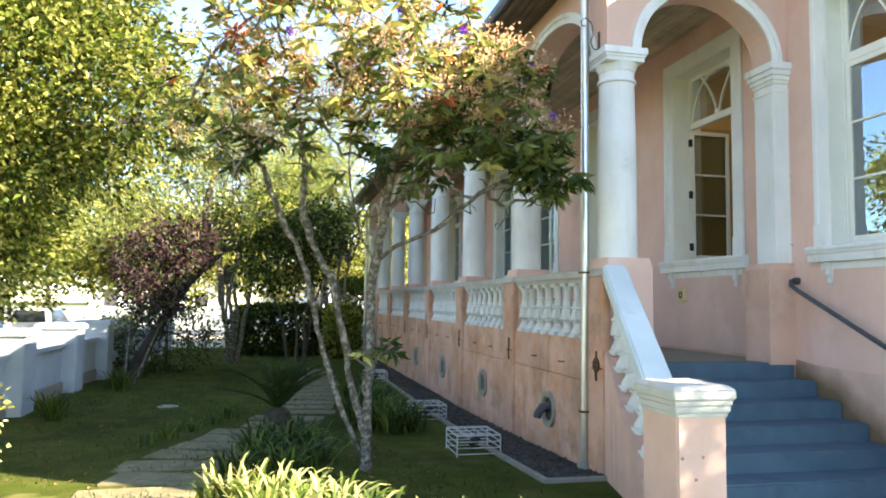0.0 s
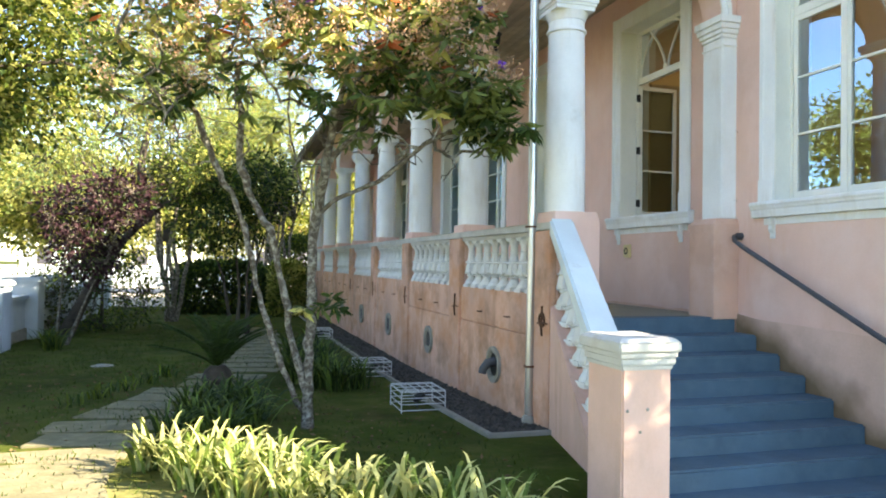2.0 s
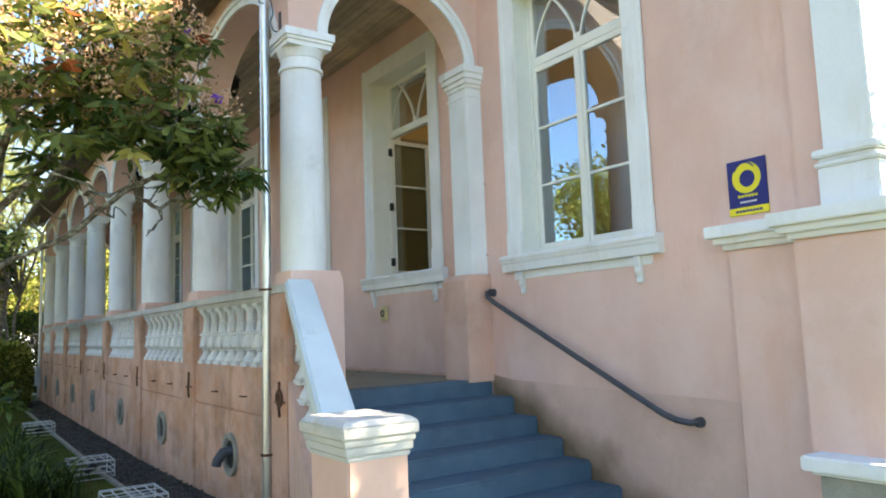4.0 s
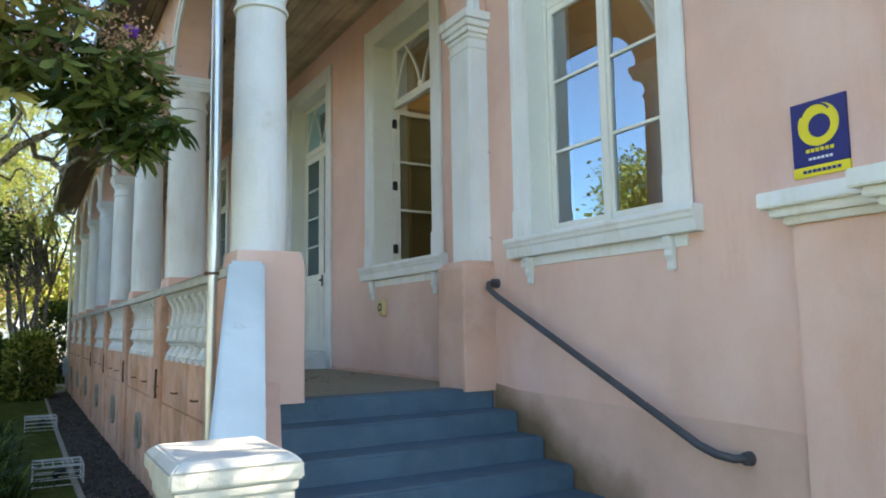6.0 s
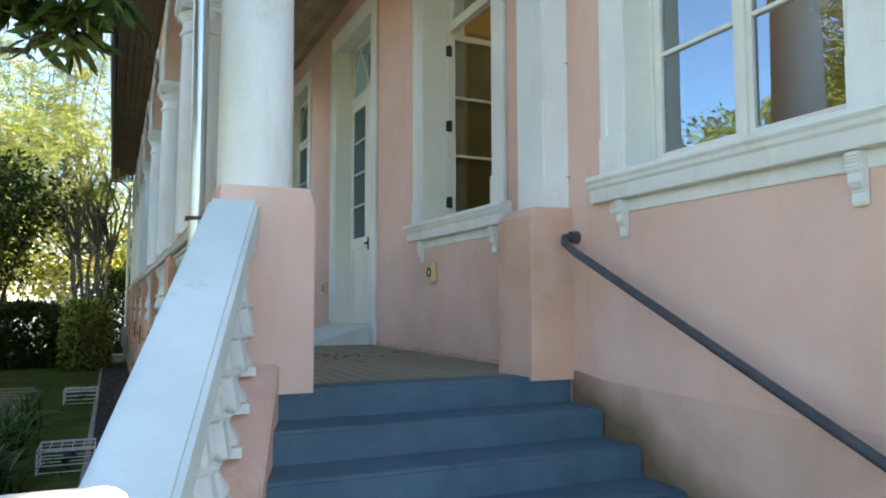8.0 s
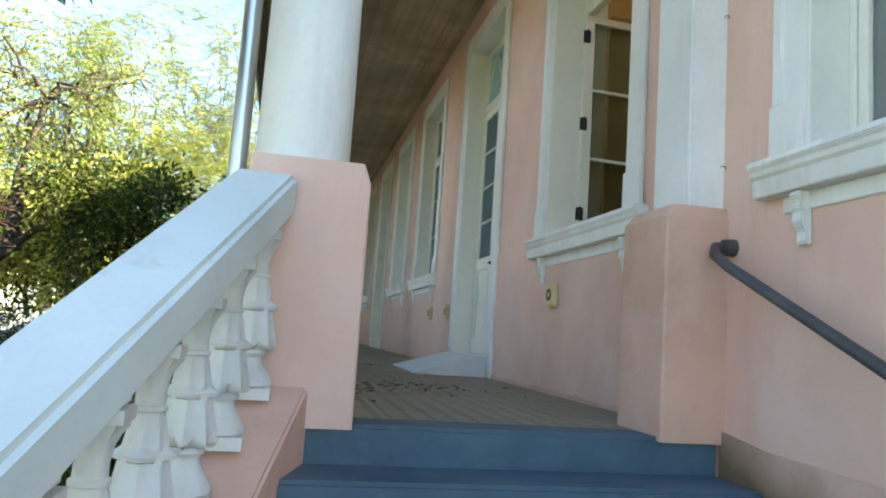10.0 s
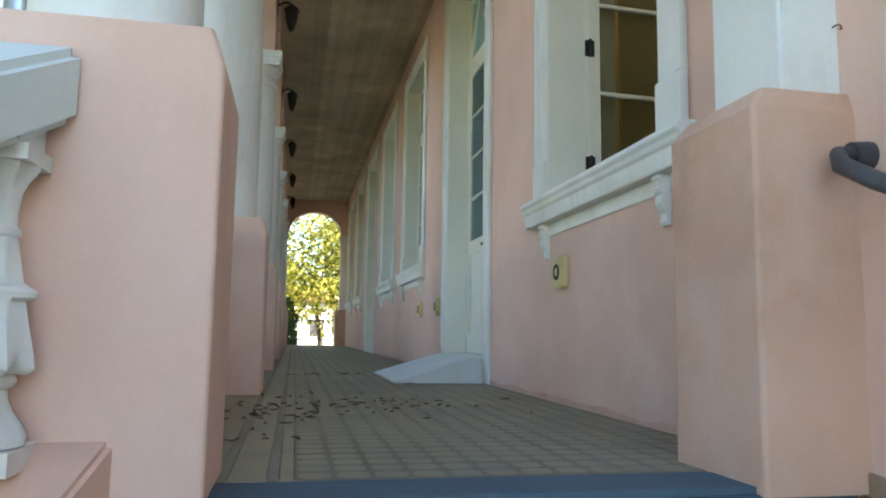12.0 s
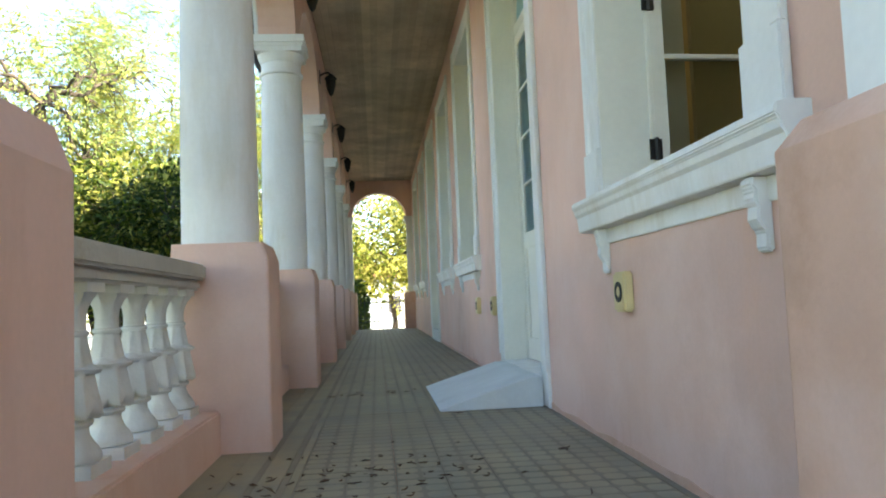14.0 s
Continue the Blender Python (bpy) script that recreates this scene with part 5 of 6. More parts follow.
# maroon shrub and the leaning trunk behind the lawn
tree("maroon_shrub", "maroon-leaved shrub with thin pale stems", (-3.0, 17.8),
     [[(-3.1, 17.6, -0.5), (-3.0, 17.6, 0.8), (-2.9, 17.6, 2.0)], [(-2.9, 17.6, -0.5), (-2.5, 17.6, 0.6), (-2.1, 17.6, 1.5)]], [((-2.55, 17.8, 2.35), (0.9, 0.8, 0.6)), ((-2.0, 17.8, 2.75), (0.7, 0.7, 0.45)), ((-2.6, 17.8, 1.5), (0.6, 0.6, 0.5))],
     [(LEAF_PURPLE, 0.85, "leaves"), (LEAF_DARK, 0.15, "green_leaves")], 41, 230, 14, 0.13, 0.13, 0.07, BARK, 16, 0.03, category="shrub")
# bright share is foliage coloured as if sunlit
tree("leaning_tree", "leaning dark-trunked tree with a sparse sunny crown", (-3.2, 19.5),
     [[(-3.3, 19.4, -0.5), (-2.7, 19.4, 0.8), (-2.0, 19.4, 1.9), (-1.2, 19.3, 2.7), (0.3, 19.2, 3.2)], [(-1.6, 19.4, 2.3), (-1.7, 19.6, 3.8), (-1.4, 19.7, 5.4)]],
     [((-1.6, 20.0, 5.4), (2.6, 1.8, 1.6)), ((-3.4, 20.0, 3.6), (1.5, 1.2, 0.9))], [(LEAF_FEATHER, 0.6, "leaves"), (LEAF_BRIGHT, 0.4, "sunlit_leaves")], 51, 300, 26, 0.2, 0.10, 0.05, BARK_DARK, 12, 0.13, shell=0.3)
tree("understorey_bush", "rounded dark green bush behind the lawn", (-2.7, 21), [[(-2.7, 21, -0.5), (-2.7, 21, 0.6)]], [((-2.9, 21, 0.5), (1.6, 1.0, 1.1))],
     [(LEAF_DARK, 0.6, "leaves"), (LEAF_MID, 0.4, "lighter_leaves")], 52, 260, 14, 0.13, 0.11, 0.06, BARK_DARK, 10, 0.05, category="bush")
# dense small tree half way along the arcade
# sunlit leaves imitated by a brighter leaf colour
tree("garden_tree", "dense dark-leaved garden tree", (0.6, 19.2), [[(0.6, 19.2, -0.5), (0.65, 19.2, 0.6), (0.55, 19.1, 1.5), (0.6, 19.0, 2.2)], [(0.75, 19.2, -0.5), (1.0, 19.0, 1.2), (1.3, 18.9, 2.3)], [(0.5, 19.3, -0.5), (0.25, 19.3, 1.0), (-0.2, 19.4, 2.2)], [(0.85, 19.1, -0.5), (0.8, 19.0, 1.0), (1.0, 18.9, 2.2)]],
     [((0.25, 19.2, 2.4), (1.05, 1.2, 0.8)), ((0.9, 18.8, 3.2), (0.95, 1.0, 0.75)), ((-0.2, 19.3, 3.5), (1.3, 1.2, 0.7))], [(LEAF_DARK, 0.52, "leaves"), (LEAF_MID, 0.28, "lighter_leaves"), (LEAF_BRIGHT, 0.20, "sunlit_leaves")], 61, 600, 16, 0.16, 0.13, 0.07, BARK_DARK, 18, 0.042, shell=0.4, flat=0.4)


def hedge(name, label, c, r, seed, n, mats):
    """Clipped bush: dark woody heart, shell of small leaves with an uneven outline."""
    rng = np.random.default_rng(seed)
    root = thing(name, label, "hedge")
    bm = bmesh.new()
    for k in range(26):
        u = rng.normal(size=3)
        u /= np.linalg.norm(u)
        tube(bm, bent(rng, (c[0] + rng.normal() * 0.4 * r[0], c[1], ground_z(c[0], c[1]) - 0.1), np.array(c) + u * np.array(r) * 0.85, 5, 0.4), [0.04, 0.03, 0.02, 0.012, 0.006], 5)
    part("woody_heart", bm, BARK_DARK, root)
    u = rng.normal(size=(n, 3))
    u /= np.abs(u ** 4).sum(1, keepdims=True) ** 0.25
    k = 1 - 0.35 * rng.random((n, 1)) ** 2 + 0.05 * rng.normal(size=(n, 1))
    p = np.array(c) + u * np.array(r) * k
    p = p[p[:, 2] > ground_z(c[0], c[1])]
    sel = rng.random(len(p)) < mats[0][1]
    for s, (m, _, nm) in ((sel, mats[0]), (~sel, mats[1])):
        q = p[s]
        leaf_mesh(nm, m, q, (q - np.array(c)) / np.array(r) + rng.normal(size=q.shape) * 0.8, rng.uniform(0.10, 0.20, len(q)), rng.uniform(0.07, 0.12, len(q)), root, rng=rng)


hedge("clipped_hedge", "broad clipped dark green hedge across the lawn", (0.25, 27.0, 0.4), (1.55, 0.9, 0.9), 71, 9000, [(LEAF_DARK, 0.8, "leaves"), (LEAF_MID, 0, "new_leaves")])
# bright leaves painted as lit, mid green ones as shaded
hedge("yellow_bush", "narrow yellow-green bush by the far corner", (2.3, 25.5, 0.35), (0.55, 0.6, 1.0), 72, 3200, [(LEAF_BRIGHT, 0.6, "leaves"), (LEAF_MID, 0, "shaded_leaves")])
hedge("dark_bush", "dark bush beyond the veranda end", (3.3, 32.0, 0.9), (0.8, 1.0, 1.5), 73, 5000, [(LEAF_DARK, 0.7, "leaves"), (LEAF_MID, 0, "new_leaves")])

hedge("street_bush", "sunny yellow-green bush across the street", (-9.8, 25.0, 0.8), (1.3, 2.2, 1.4), 74, 4200, [(LEAF_BRIGHT, 0.6, "leaves"), (LEAF_MID, 0, "shaded_leaves")])
hedge("street_bush", "tall green bush across the street", (-10.6, 33.0, 1.2), (2.0, 2.0, 1.8), 75, 4200, [(LEAF_BRIGHT, 0.45, "leaves"), (LEAF_MID, 0, "shaded_leaves")])

# tall feathery tree: limbs with rows of fine leaflets
def feathery(name, label, base, lobes, seed, fronds):
    rng = np.random.default_rng(seed)
    root = thing(name, label, "tree")
    bm = bmesh.new()
    forks = [np.array((base[0] + 0.55 * math.cos(k * 1.26), base[1] + 0.55 * math.sin(k * 1.26), 2.9 + 0.25 * (k % 3))) for k in range(5)]
    for k, fk in enumerate(forks):
        tube(bm, bent(rng, (base[0] + 0.12 * math.cos(k * 1.26), base[1] + 0.12 * math.sin(k * 1.26), -0.5), fk, 6, 0.15), [0.075, 0.065, 0.06, 0.055, 0.05, 0.046], 8)
    part("trunk", bm, BARK, root, smooth=True)
    bm = bmesh.new()
    ends = []
    for k in range(34):
        c, r = lobes[k % len(lobes)]
        u = rng.normal(size=3)
        u /= np.linalg.norm(u)
        e = np.array(c) + u * np.array(r) * rng.uniform(0.5, 1.0)
        pts = bent(rng, forks[k % 5], e, 7, 0.3, 0.06)
        tube(bm, pts, [0.045, 0.037, 0.03, 0.023, 0.017, 0.011, 0.005], 5)
        ends += pts[3:]
    part("branchwork", bm, BARK, root, smooth=True)
    P, D = [], []
    for k in range(fronds):
        s = ends[rng.integers(len(ends))] + rng.normal(size=3) * 0.22
        d = rng.normal(size=3) * np.array((1, 1, 0.45)) + np.array((0, 0, 0.15))
        d /= np.linalg.norm(d)
        side = np.cross(d, (0, 0, 1.0))
        side /= np.linalg.norm(side) + 1e-6
        L = rng.uniform(0.5, 0.85)
        for j in range(17):
            t = (j + 1) / 17
            q = s + d * L * t + np.array((0, 0, -0.22 * L * t * t))
            for sg in (-1, 1):
                P.append(q)
                D.append(side * sg + d * 0.5 + np.array((0, 0, -0.15)))
    P, D = np.array(P), np.array(D)
    sel = rng.random(len(P)) < 0.5
    # half of the leaflets take the brighter colour that imitates sun
    for s, m, nm in ((sel, LEAF_FEATHER, "fronds"), (~sel, LEAF_BRIGHT, "sunlit_fronds")):
        cnt = int(s.sum())
        leaf_mesh(nm, m, P[s], D[s], rng.uniform(0.075, 0.115, cnt), np.full(cnt, 0.024), root, rng=rng, flat=0.6)


feathery("feathery_tree", "tall feathery-leaved tree with thin pale limbs", (-1.2, 23.5), [((-0.6, 22.5, 6.4), (2.6, 2.2, 2.0)), ((1.0, 22.5, 5.0), (1.6, 1.5, 1.2)), ((-2.6, 23.5, 7.4), (2.2, 2.0, 1.8))], 81, 2100)
feathery("feathery_tree", "feathery-leaved tree beyond the hedge", (2.0, 33.0), [((2.2, 32.5, 5.6), (2.6, 2.2, 1.9)), ((0.2, 33.0, 7.2), (2.6, 2.0, 1.6))], 82, 1000)

feathery("feathery_tree", "tall slender feathery-leaved tree behind the hedge", (2.3, 29.4), [((1.3, 24.5, 6.4), (1.8, 1.6, 1.7)), ((2.4, 25.5, 8.8), (2.2, 2.0, 2.0)), ((0.4, 25.0, 9.4), (2.0, 2.0, 1.8))], 83, 1600)

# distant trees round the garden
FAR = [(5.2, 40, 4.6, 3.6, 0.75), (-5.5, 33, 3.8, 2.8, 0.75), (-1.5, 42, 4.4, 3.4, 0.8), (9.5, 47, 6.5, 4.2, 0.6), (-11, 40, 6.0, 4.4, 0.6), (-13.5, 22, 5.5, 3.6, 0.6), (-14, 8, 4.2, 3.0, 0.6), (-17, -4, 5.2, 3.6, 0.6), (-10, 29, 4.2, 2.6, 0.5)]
# sunny: share of leaves painted as sunlit, the rest as shaded
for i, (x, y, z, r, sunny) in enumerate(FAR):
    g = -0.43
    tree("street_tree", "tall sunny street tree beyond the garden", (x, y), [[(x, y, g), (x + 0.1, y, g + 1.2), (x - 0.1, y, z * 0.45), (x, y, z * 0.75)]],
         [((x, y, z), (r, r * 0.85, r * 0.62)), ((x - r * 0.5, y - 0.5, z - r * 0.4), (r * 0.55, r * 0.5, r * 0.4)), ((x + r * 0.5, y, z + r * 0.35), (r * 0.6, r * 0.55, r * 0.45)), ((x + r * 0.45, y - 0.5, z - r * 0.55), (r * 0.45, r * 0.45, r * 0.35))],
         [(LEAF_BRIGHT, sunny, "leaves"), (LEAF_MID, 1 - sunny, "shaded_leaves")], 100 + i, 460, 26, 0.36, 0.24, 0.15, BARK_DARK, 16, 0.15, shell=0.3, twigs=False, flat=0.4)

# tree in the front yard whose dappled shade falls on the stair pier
# its bright leaves carry painted sunlight as well
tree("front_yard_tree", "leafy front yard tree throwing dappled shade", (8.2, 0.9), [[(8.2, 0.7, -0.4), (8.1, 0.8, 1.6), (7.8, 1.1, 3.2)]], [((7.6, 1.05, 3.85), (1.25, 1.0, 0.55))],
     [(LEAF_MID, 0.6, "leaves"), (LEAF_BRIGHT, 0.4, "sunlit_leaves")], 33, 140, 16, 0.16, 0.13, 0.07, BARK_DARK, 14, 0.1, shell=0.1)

# strap-leaved clumps
def straps(name, label, spots, mats, seed, n, length, width, category="plant"):
    rng = np.random.default_rng(seed)
    for (x, y, s) in spots:
        root = thing(name, label, category, "strap-leaved clumps")
        for m, share, nm in mats:
            V, F = [], []
            for k in range(int(n * share * s)):
                a, L = rng.uniform(0, 2 * math.pi), length * rng.uniform(0.6, 1.2) * s
                b = np.array((x, y, ground_z(x, y) - 0.02)) + np.array((rng.normal() * 0.07, rng.normal() * 0.07, 0))
                lean = rng.uniform(0.25, 1.15)
                h = np.array((math.cos(a), math.sin(a), 0))
                sd = np.array((-math.sin(a), math.cos(a), 0)) * width * rng.uniform(0.7, 1.2) / 2
                base = len(V)
                for j in range(6):
                    t = j / 5
                    p = b + h * L * math.sin(lean * t) * t ** 0.35 * 0.95 + np.array((0, 0, L * (math.sin(1.25 * t) * (1 - 0.42 * lean * t * t))))
                    w = (1 - t ** 3) * (0.6 + 0.4 * min(1, t * 4)) + 0.02
                    V += [tuple(p - sd * w), tuple(p + sd * w + np.array((0, 0, 0.006 * w)))]
                for j in range(5):
                    q = base + 2 * j
                    F.append((q, q + 1, q + 3, q + 2))
            me = bpy.data.meshes.new(nm)
            me.from_pydata(V, [], F)
            me.materials.append(m)
            ob = new(nm, me)
            ob.parent = root


rng = np.random.default_rng(3)
sunny_bed = [(-0.25, 6.6, 1.0), (-0.02, 6.25, 1.1), (0.25, 6.3, 1.0), (0.12, 5.85, 1.1), (0.42, 5.85, 1.05), (0.35, 5.45, 1.0), (0.62, 5.5, 1.0), (0.72, 5.15, 0.95), (0.95, 5.25, 0.95), (1.05, 4.85, 0.9), (1.3, 4.95, 0.85), (1.55, 4.65, 0.9), (1.85, 4.5, 0.8), (0.7, 5.9, 0.9)]
straps("variegated_lily", "variegated strap-leaved lily clump in the sun", sunny_bed, [(STRAP_PALE, 0.55, "pale_leaves"), (STRAP, 0.45, "leaves")], 91, 46, 0.46, 0.034)
dark_bed = [(-0.05, 8.5, 1.1), (0.3, 8.7, 1.15), (0.6, 8.6, 1.0), (0.1, 9.0, 1.1), (0.5, 9.2, 1.0), (-0.2, 7.7, 0.9), (0.25, 7.6, 1.0), (0.0, 8.1, 1.0), (0.5, 8.0, 1.0), (1.5, 10.9, 1.1), (1.9, 11.3, 1.1), (1.6, 11.8, 1.1), (1.95, 12.8, 1.1), (1.6, 12.8, 1.1), (1.85, 13.8, 1.1), (1.5, 14.3, 1.1), (1.9, 15.2, 1.1), (1.75, 10.5, 1.15), (2.05, 10.7, 1.0), (1.35, 11.4, 1.2), (1.75, 12.2, 1.2), (1.4, 12.4, 1.15), (1.7, 13.3, 1.2)]
straps("mondo_clump", "dark green strap-leaved clump in the shade", dark_bed, [(STRAP, 0.35, "leaves"), (LEAF_DARK, 0.65, "dark_leaves")], 92, 60, 0.52, 0.028)
straps("fence_clump", "grassy clump at the foot of the white wall", [(-3.1, 12.6, 1.1), (-3.3, 13.2, 1.0), (-2.9, 16.4, 1.1), (-3.1, 17.0, 1.1), (-1.2, 10.6, 0.5), (-1.0, 11.2, 0.5), (-0.75, 11.9, 0.5), (-0.55, 12.5, 0.5), (-1.4, 10.1, 0.4)], [(LEAF_MID, 0.5, "leaves"), (LEAF_DARK, 0.5, "dark_leaves")], 93, 55, 0.5, 0.026)

# cycad
def cycad(x, y):
    rng = np.random.default_rng(17)
    root = thing("cycad", "dark cycad palm with stiff arching fronds", "palm")
    g = ground_z(x, y)
    bm = bmesh.new()
    lathe(bm, [(0.20, g - 0.05), (0.22, g + 0.08), (0.18, g + 0.2), (0.10, g + 0.27)], x, y, 12)
    part("stump", bm, BARK_DARK, root, "brown shaggy stump")
    for k in range(22):
        a, lean = 2 * math.pi * k / 22 * 2.4 + rng.normal() * 0.2, rng.uniform(0.35, 1.1)
        L = rng.uniform(0.9, 1.25)
        h = np.array((math.cos(a), math.sin(a), 0))
        pts = [np.array((x, y, g + 0.22)) + h * L * t * math.sin(lean) * (0.55 + 0.45 * t) + np.array((0, 0, L * t * math.cos(lean) * (1.1 - 0.35 * t))) for t in np.linspace(0, 1, 15)]
        bm = bmesh.new()
        tube(bm, pts[::2], [0.012 * (1 - 0.8 * j / 7) + 0.002 for j in range(8)], 5)
        fr = part("frond", bm, LEAF_DARK, root)
        P, D = [], []
        for j in range(2, 15):
            d = pts[j] - pts[j - 1]
            sd = np.cross(d, (0, 0, 1.0))
            sd /= np.linalg.norm(sd) + 1e-9
            for s in (-1, 1):
                for o in (0, 0.5):
                    P.append(pts[j] - d * o)
                    D.append(sd * s + d / np.linalg.norm(d) * 0.7 + np.array((0, 0, 0.15)))
        P, D = np.array(P), np.array(D)
        leaf_mesh("foliage", LEAF_DARK, P, D, np.full(len(P), 0.17), np.full(len(P), 0.02), fr, rng=rng)


cycad(0.2, 11.6)

# grass blades and fallen leaves
rng = np.random.default_rng(44)
n = 16000
xy = np.stack([rng.uniform(-4.0, 2.62, n), rng.uniform(2.8, 22, n) ** 1.0], 1)
keep = np.array([noise.noise((x * 0.7, y * 0.7, 2)) > -0.25 for x, y in xy])
xy = xy[keep]
p = np.array([(x, y, lumpy(x, y) - 0.004) for x, y in xy])
d = rng.normal(size=p.shape) * 0.5 + np.array((0, 0, 1.0))
tagged(leaf_mesh("grass", GRASS_BLADE, p, d, rng.uniform(0.025, 0.075, len(p)), rng.uniform(0.008, 0.016, len(p)), rng=rng), "short patchy lawn grass", "grass", kind="stuff")
n = 900
p = np.array([(x, y, lumpy(x, y) + 0.012) for x, y in zip(rng.uniform(-3.6, 2.5, n), rng.uniform(3.0, 14, n))])
d = rng.normal(size=p.shape) * np.array((1, 1, 0.12))
tagged(leaf_mesh("fallen_leaves", LITTER, p, d, rng.uniform(0.03, 0.08, n), rng.uniform(0.015, 0.035, n), rng=rng), "dry fallen leaves scattered over the lawn", "leaves", kind="stuff")

# ---------- garden things ----------
# gravel strip with its kerb
bm = bmesh.new()
sheet(bm, [2.74, 3.0, 3.36], [7.16 + 0.5 * i for i in range(43)], lambda x, y: ground_z(x, y) + 0.02)
tagged(part("gravel_bed", bm, GRAVEL), "grey gravel bed along the basement wall", "gravel", kind="structure")
rng = np.random.default_rng(55)
V, F = [], []
for k in range(3800):
    x, y = rng.uniform(2.75, 3.35), 7.18 + 20 * rng.random() ** 1.8
    r = rng.uniform(0.012, 0.03)
    c = np.array((x, y, ground_z(x, y) + 0.02 + r * 0.3))
    q = np.array(((1, 0, 0), (0, 1, 0), (-1, 0, 0), (0, -1, 0), (0, 0, 0.7), (0, 0, -0.6))) * r * rng.uniform(0.7, 1.3, (6, 1))
    a = rng.uniform(0, 6.28)
    R = np.array(((math.cos(a), -math.sin(a), 0), (math.sin(a), math.cos(a), 0), (0, 0, 1)))
    b = len(V)
    V += [tuple(v) for v in (q @ R.T + c)]
    F += [(b + i, b + (i + 1) % 4, b + 4) for i in range(4)] + [(b + (i + 1) % 4, b + i, b + 5) for i in range(4)]
me = bpy.data.meshes.new("gravel")
me.from_pydata(V, [], F)
me.materials.append(GRAVEL)
tagged(new("gravel", me), "loose grey gravel stones", "gravel", kind="stuff")
kerb = thing("kerb", "low pale cement kerb round the gravel", "kerb", kind="structure")
for i in range(20):
    y = 7.12 + i * 1.0
    bm = bmesh.new()
    v = box(bm, 2.68, 2.74, y, y + 0.985, -0.3, 0.045)
    for q in v:
        q.co.z += ground_z(2.7, q.co.y)
    part("kerb_block", bm, KERB, kerb, bevel=0.008)
bm = bmesh.new()
v = box(bm, 2.68, 3.344, 7.065, 7.12, -0.3, 0.045)
for q in v:
    q.co.z += ground_z(2.7, 7.1)
part("kerb_block", bm, KERB, kerb, bevel=0.008)

# wire cages over the garden lamps
def cage(x, y, sx=0.52, sy=0.55, h=0.22):
    g = ground_z(x, y) + 0.01
    root = thing("wire_cage", "white wire cage guarding a small garden lamp", "cage", "lamp cages")
    r = 0.006
    for k in range(4):
        z = g + 0.012 + (h - 0.012) * k / 3
        bm = bmesh.new()
        loop = [(x, y, z), (x + sx, y, z), (x + sx, y + sy, z), (x, y + sy, z), (x, y, z)]
        for a, b in zip(loop, loop[1:]):
            tube(bm, [a, b], r, 6)
        part("hoop", bm, WIRE, root)
    for k in range(6):
        bm = bmesh.new()
        u = x + sx * k / 5
        tube(bm, [(u, y, g + h + 0.006), (u, y + sy, g + h + 0.006)], r, 6)
        part("top_wire", bm, WIRE, root)
    for k in range(3):
        bm = bmesh.new()
        u = y + sy * k / 2
        tube(bm, [(x, u, g + h + 0.014), (x + sx, u, g + h + 0.014)], r, 6)
        part("top_wire", bm, WIRE, root)
    for a in (0, sx):
        for b in (0, sy):
            bm = bmesh.new()
            tube(bm, [(x + a, y + b, g - 0.06), (x + a, y + b, g + h)], 0.007, 6)
            part("post", bm, WIRE, root)
    lamp = thing("garden_lamp", "small black garden spotlight under a wire cage", "lamp", "garden lamps")
    cx, cy = x + sx * 0.5, y + sy * 0.5
    bm = bmesh.new()
    tube(bm, [(cx, cy, g - 0.05), (cx, cy, g + 0.07)], 0.012, 8)
    part("stake", bm, BLACK, lamp)
    bm = bmesh.new()
    tube(bm, [(cx - 0.05, cy, g + 0.07), (cx + 0.02, cy, g + 0.12), (cx + 0.07, cy, g + 0.16)], [0.035, 0.05, 0.055], 12)
    part("head", bm, BLACK, lamp, smooth=True)


for x, y in ((2.22, 8.68), (2.27, 11.72), (2.2, 17.6)):
    cage(x, y)

# stepping slabs
path = thing("garden_path", "path of worn stone slabs across the lawn", "path", kind="structure")
line = [(-0.95, 4.3), (-1.05, 6.0), (-1.0, 7.6), (-0.75, 9.0), (-0.2, 10.6), (0.45, 12.6), (0.85, 15.0), (1.05, 18.0), (1.1, 21.0)]
rng = np.random.default_rng(66)
s = 0.0
for (a, b) in zip(line, line[1:]):
    L = math.dist(a, b)
    k = max(1, round(L / 0.62))
    for j in range(k):
        t = (j + 0.5) / k
        x, y = a[0] + (b[0] - a[0]) * t + rng.normal() * 0.07, a[1] + (b[1] - a[1]) * t
        w, d = 0.50 + rng.uniform(-0.09, 0.09), 0.225 + rng.uniform(-0.03, 0.03)
        ang = math.atan2(b[1] - a[1], b[0] - a[0]) - math.pi / 2 + rng.normal() * 0.04
        bm = bmesh.new()
        out = [(-w, -d), (-w * 0.3, -d * 1.05), (w * 0.4, -d * 0.96), (w, -d), (w * 1.02, d * 0.3), (w * 0.97, d), (0, d * 1.04), (-w, d * 0.97)]
        prism(bm, out, lambda u, v, q: (x + u * math.cos(ang) - v * math.sin(ang), y + u * math.sin(ang) + v * math.cos(ang), ground_z(x, y) + (0.022 if q else -0.1)))
        part("slab", bm, PAVER, path, bevel=0.008)

# low grey stone on the lawn
bm = bmesh.new()
bmesh.ops.create_icosphere(bm, subdivisions=2, radius=1.0)
for v in bm.verts:
    n3 = noise.noise(v.co * 2.0)
    v.co = Vector((-1.65 + v.co.x * 0.2 * (1 + 0.3 * n3), 13.9 + v.co.y * 0.18 * (1 + 0.3 * n3), -0.42 + v.co.z * 0.06))
tagged(part("lawn_stone", bm, KERB), "low grey stone lying on the lawn", "stone")

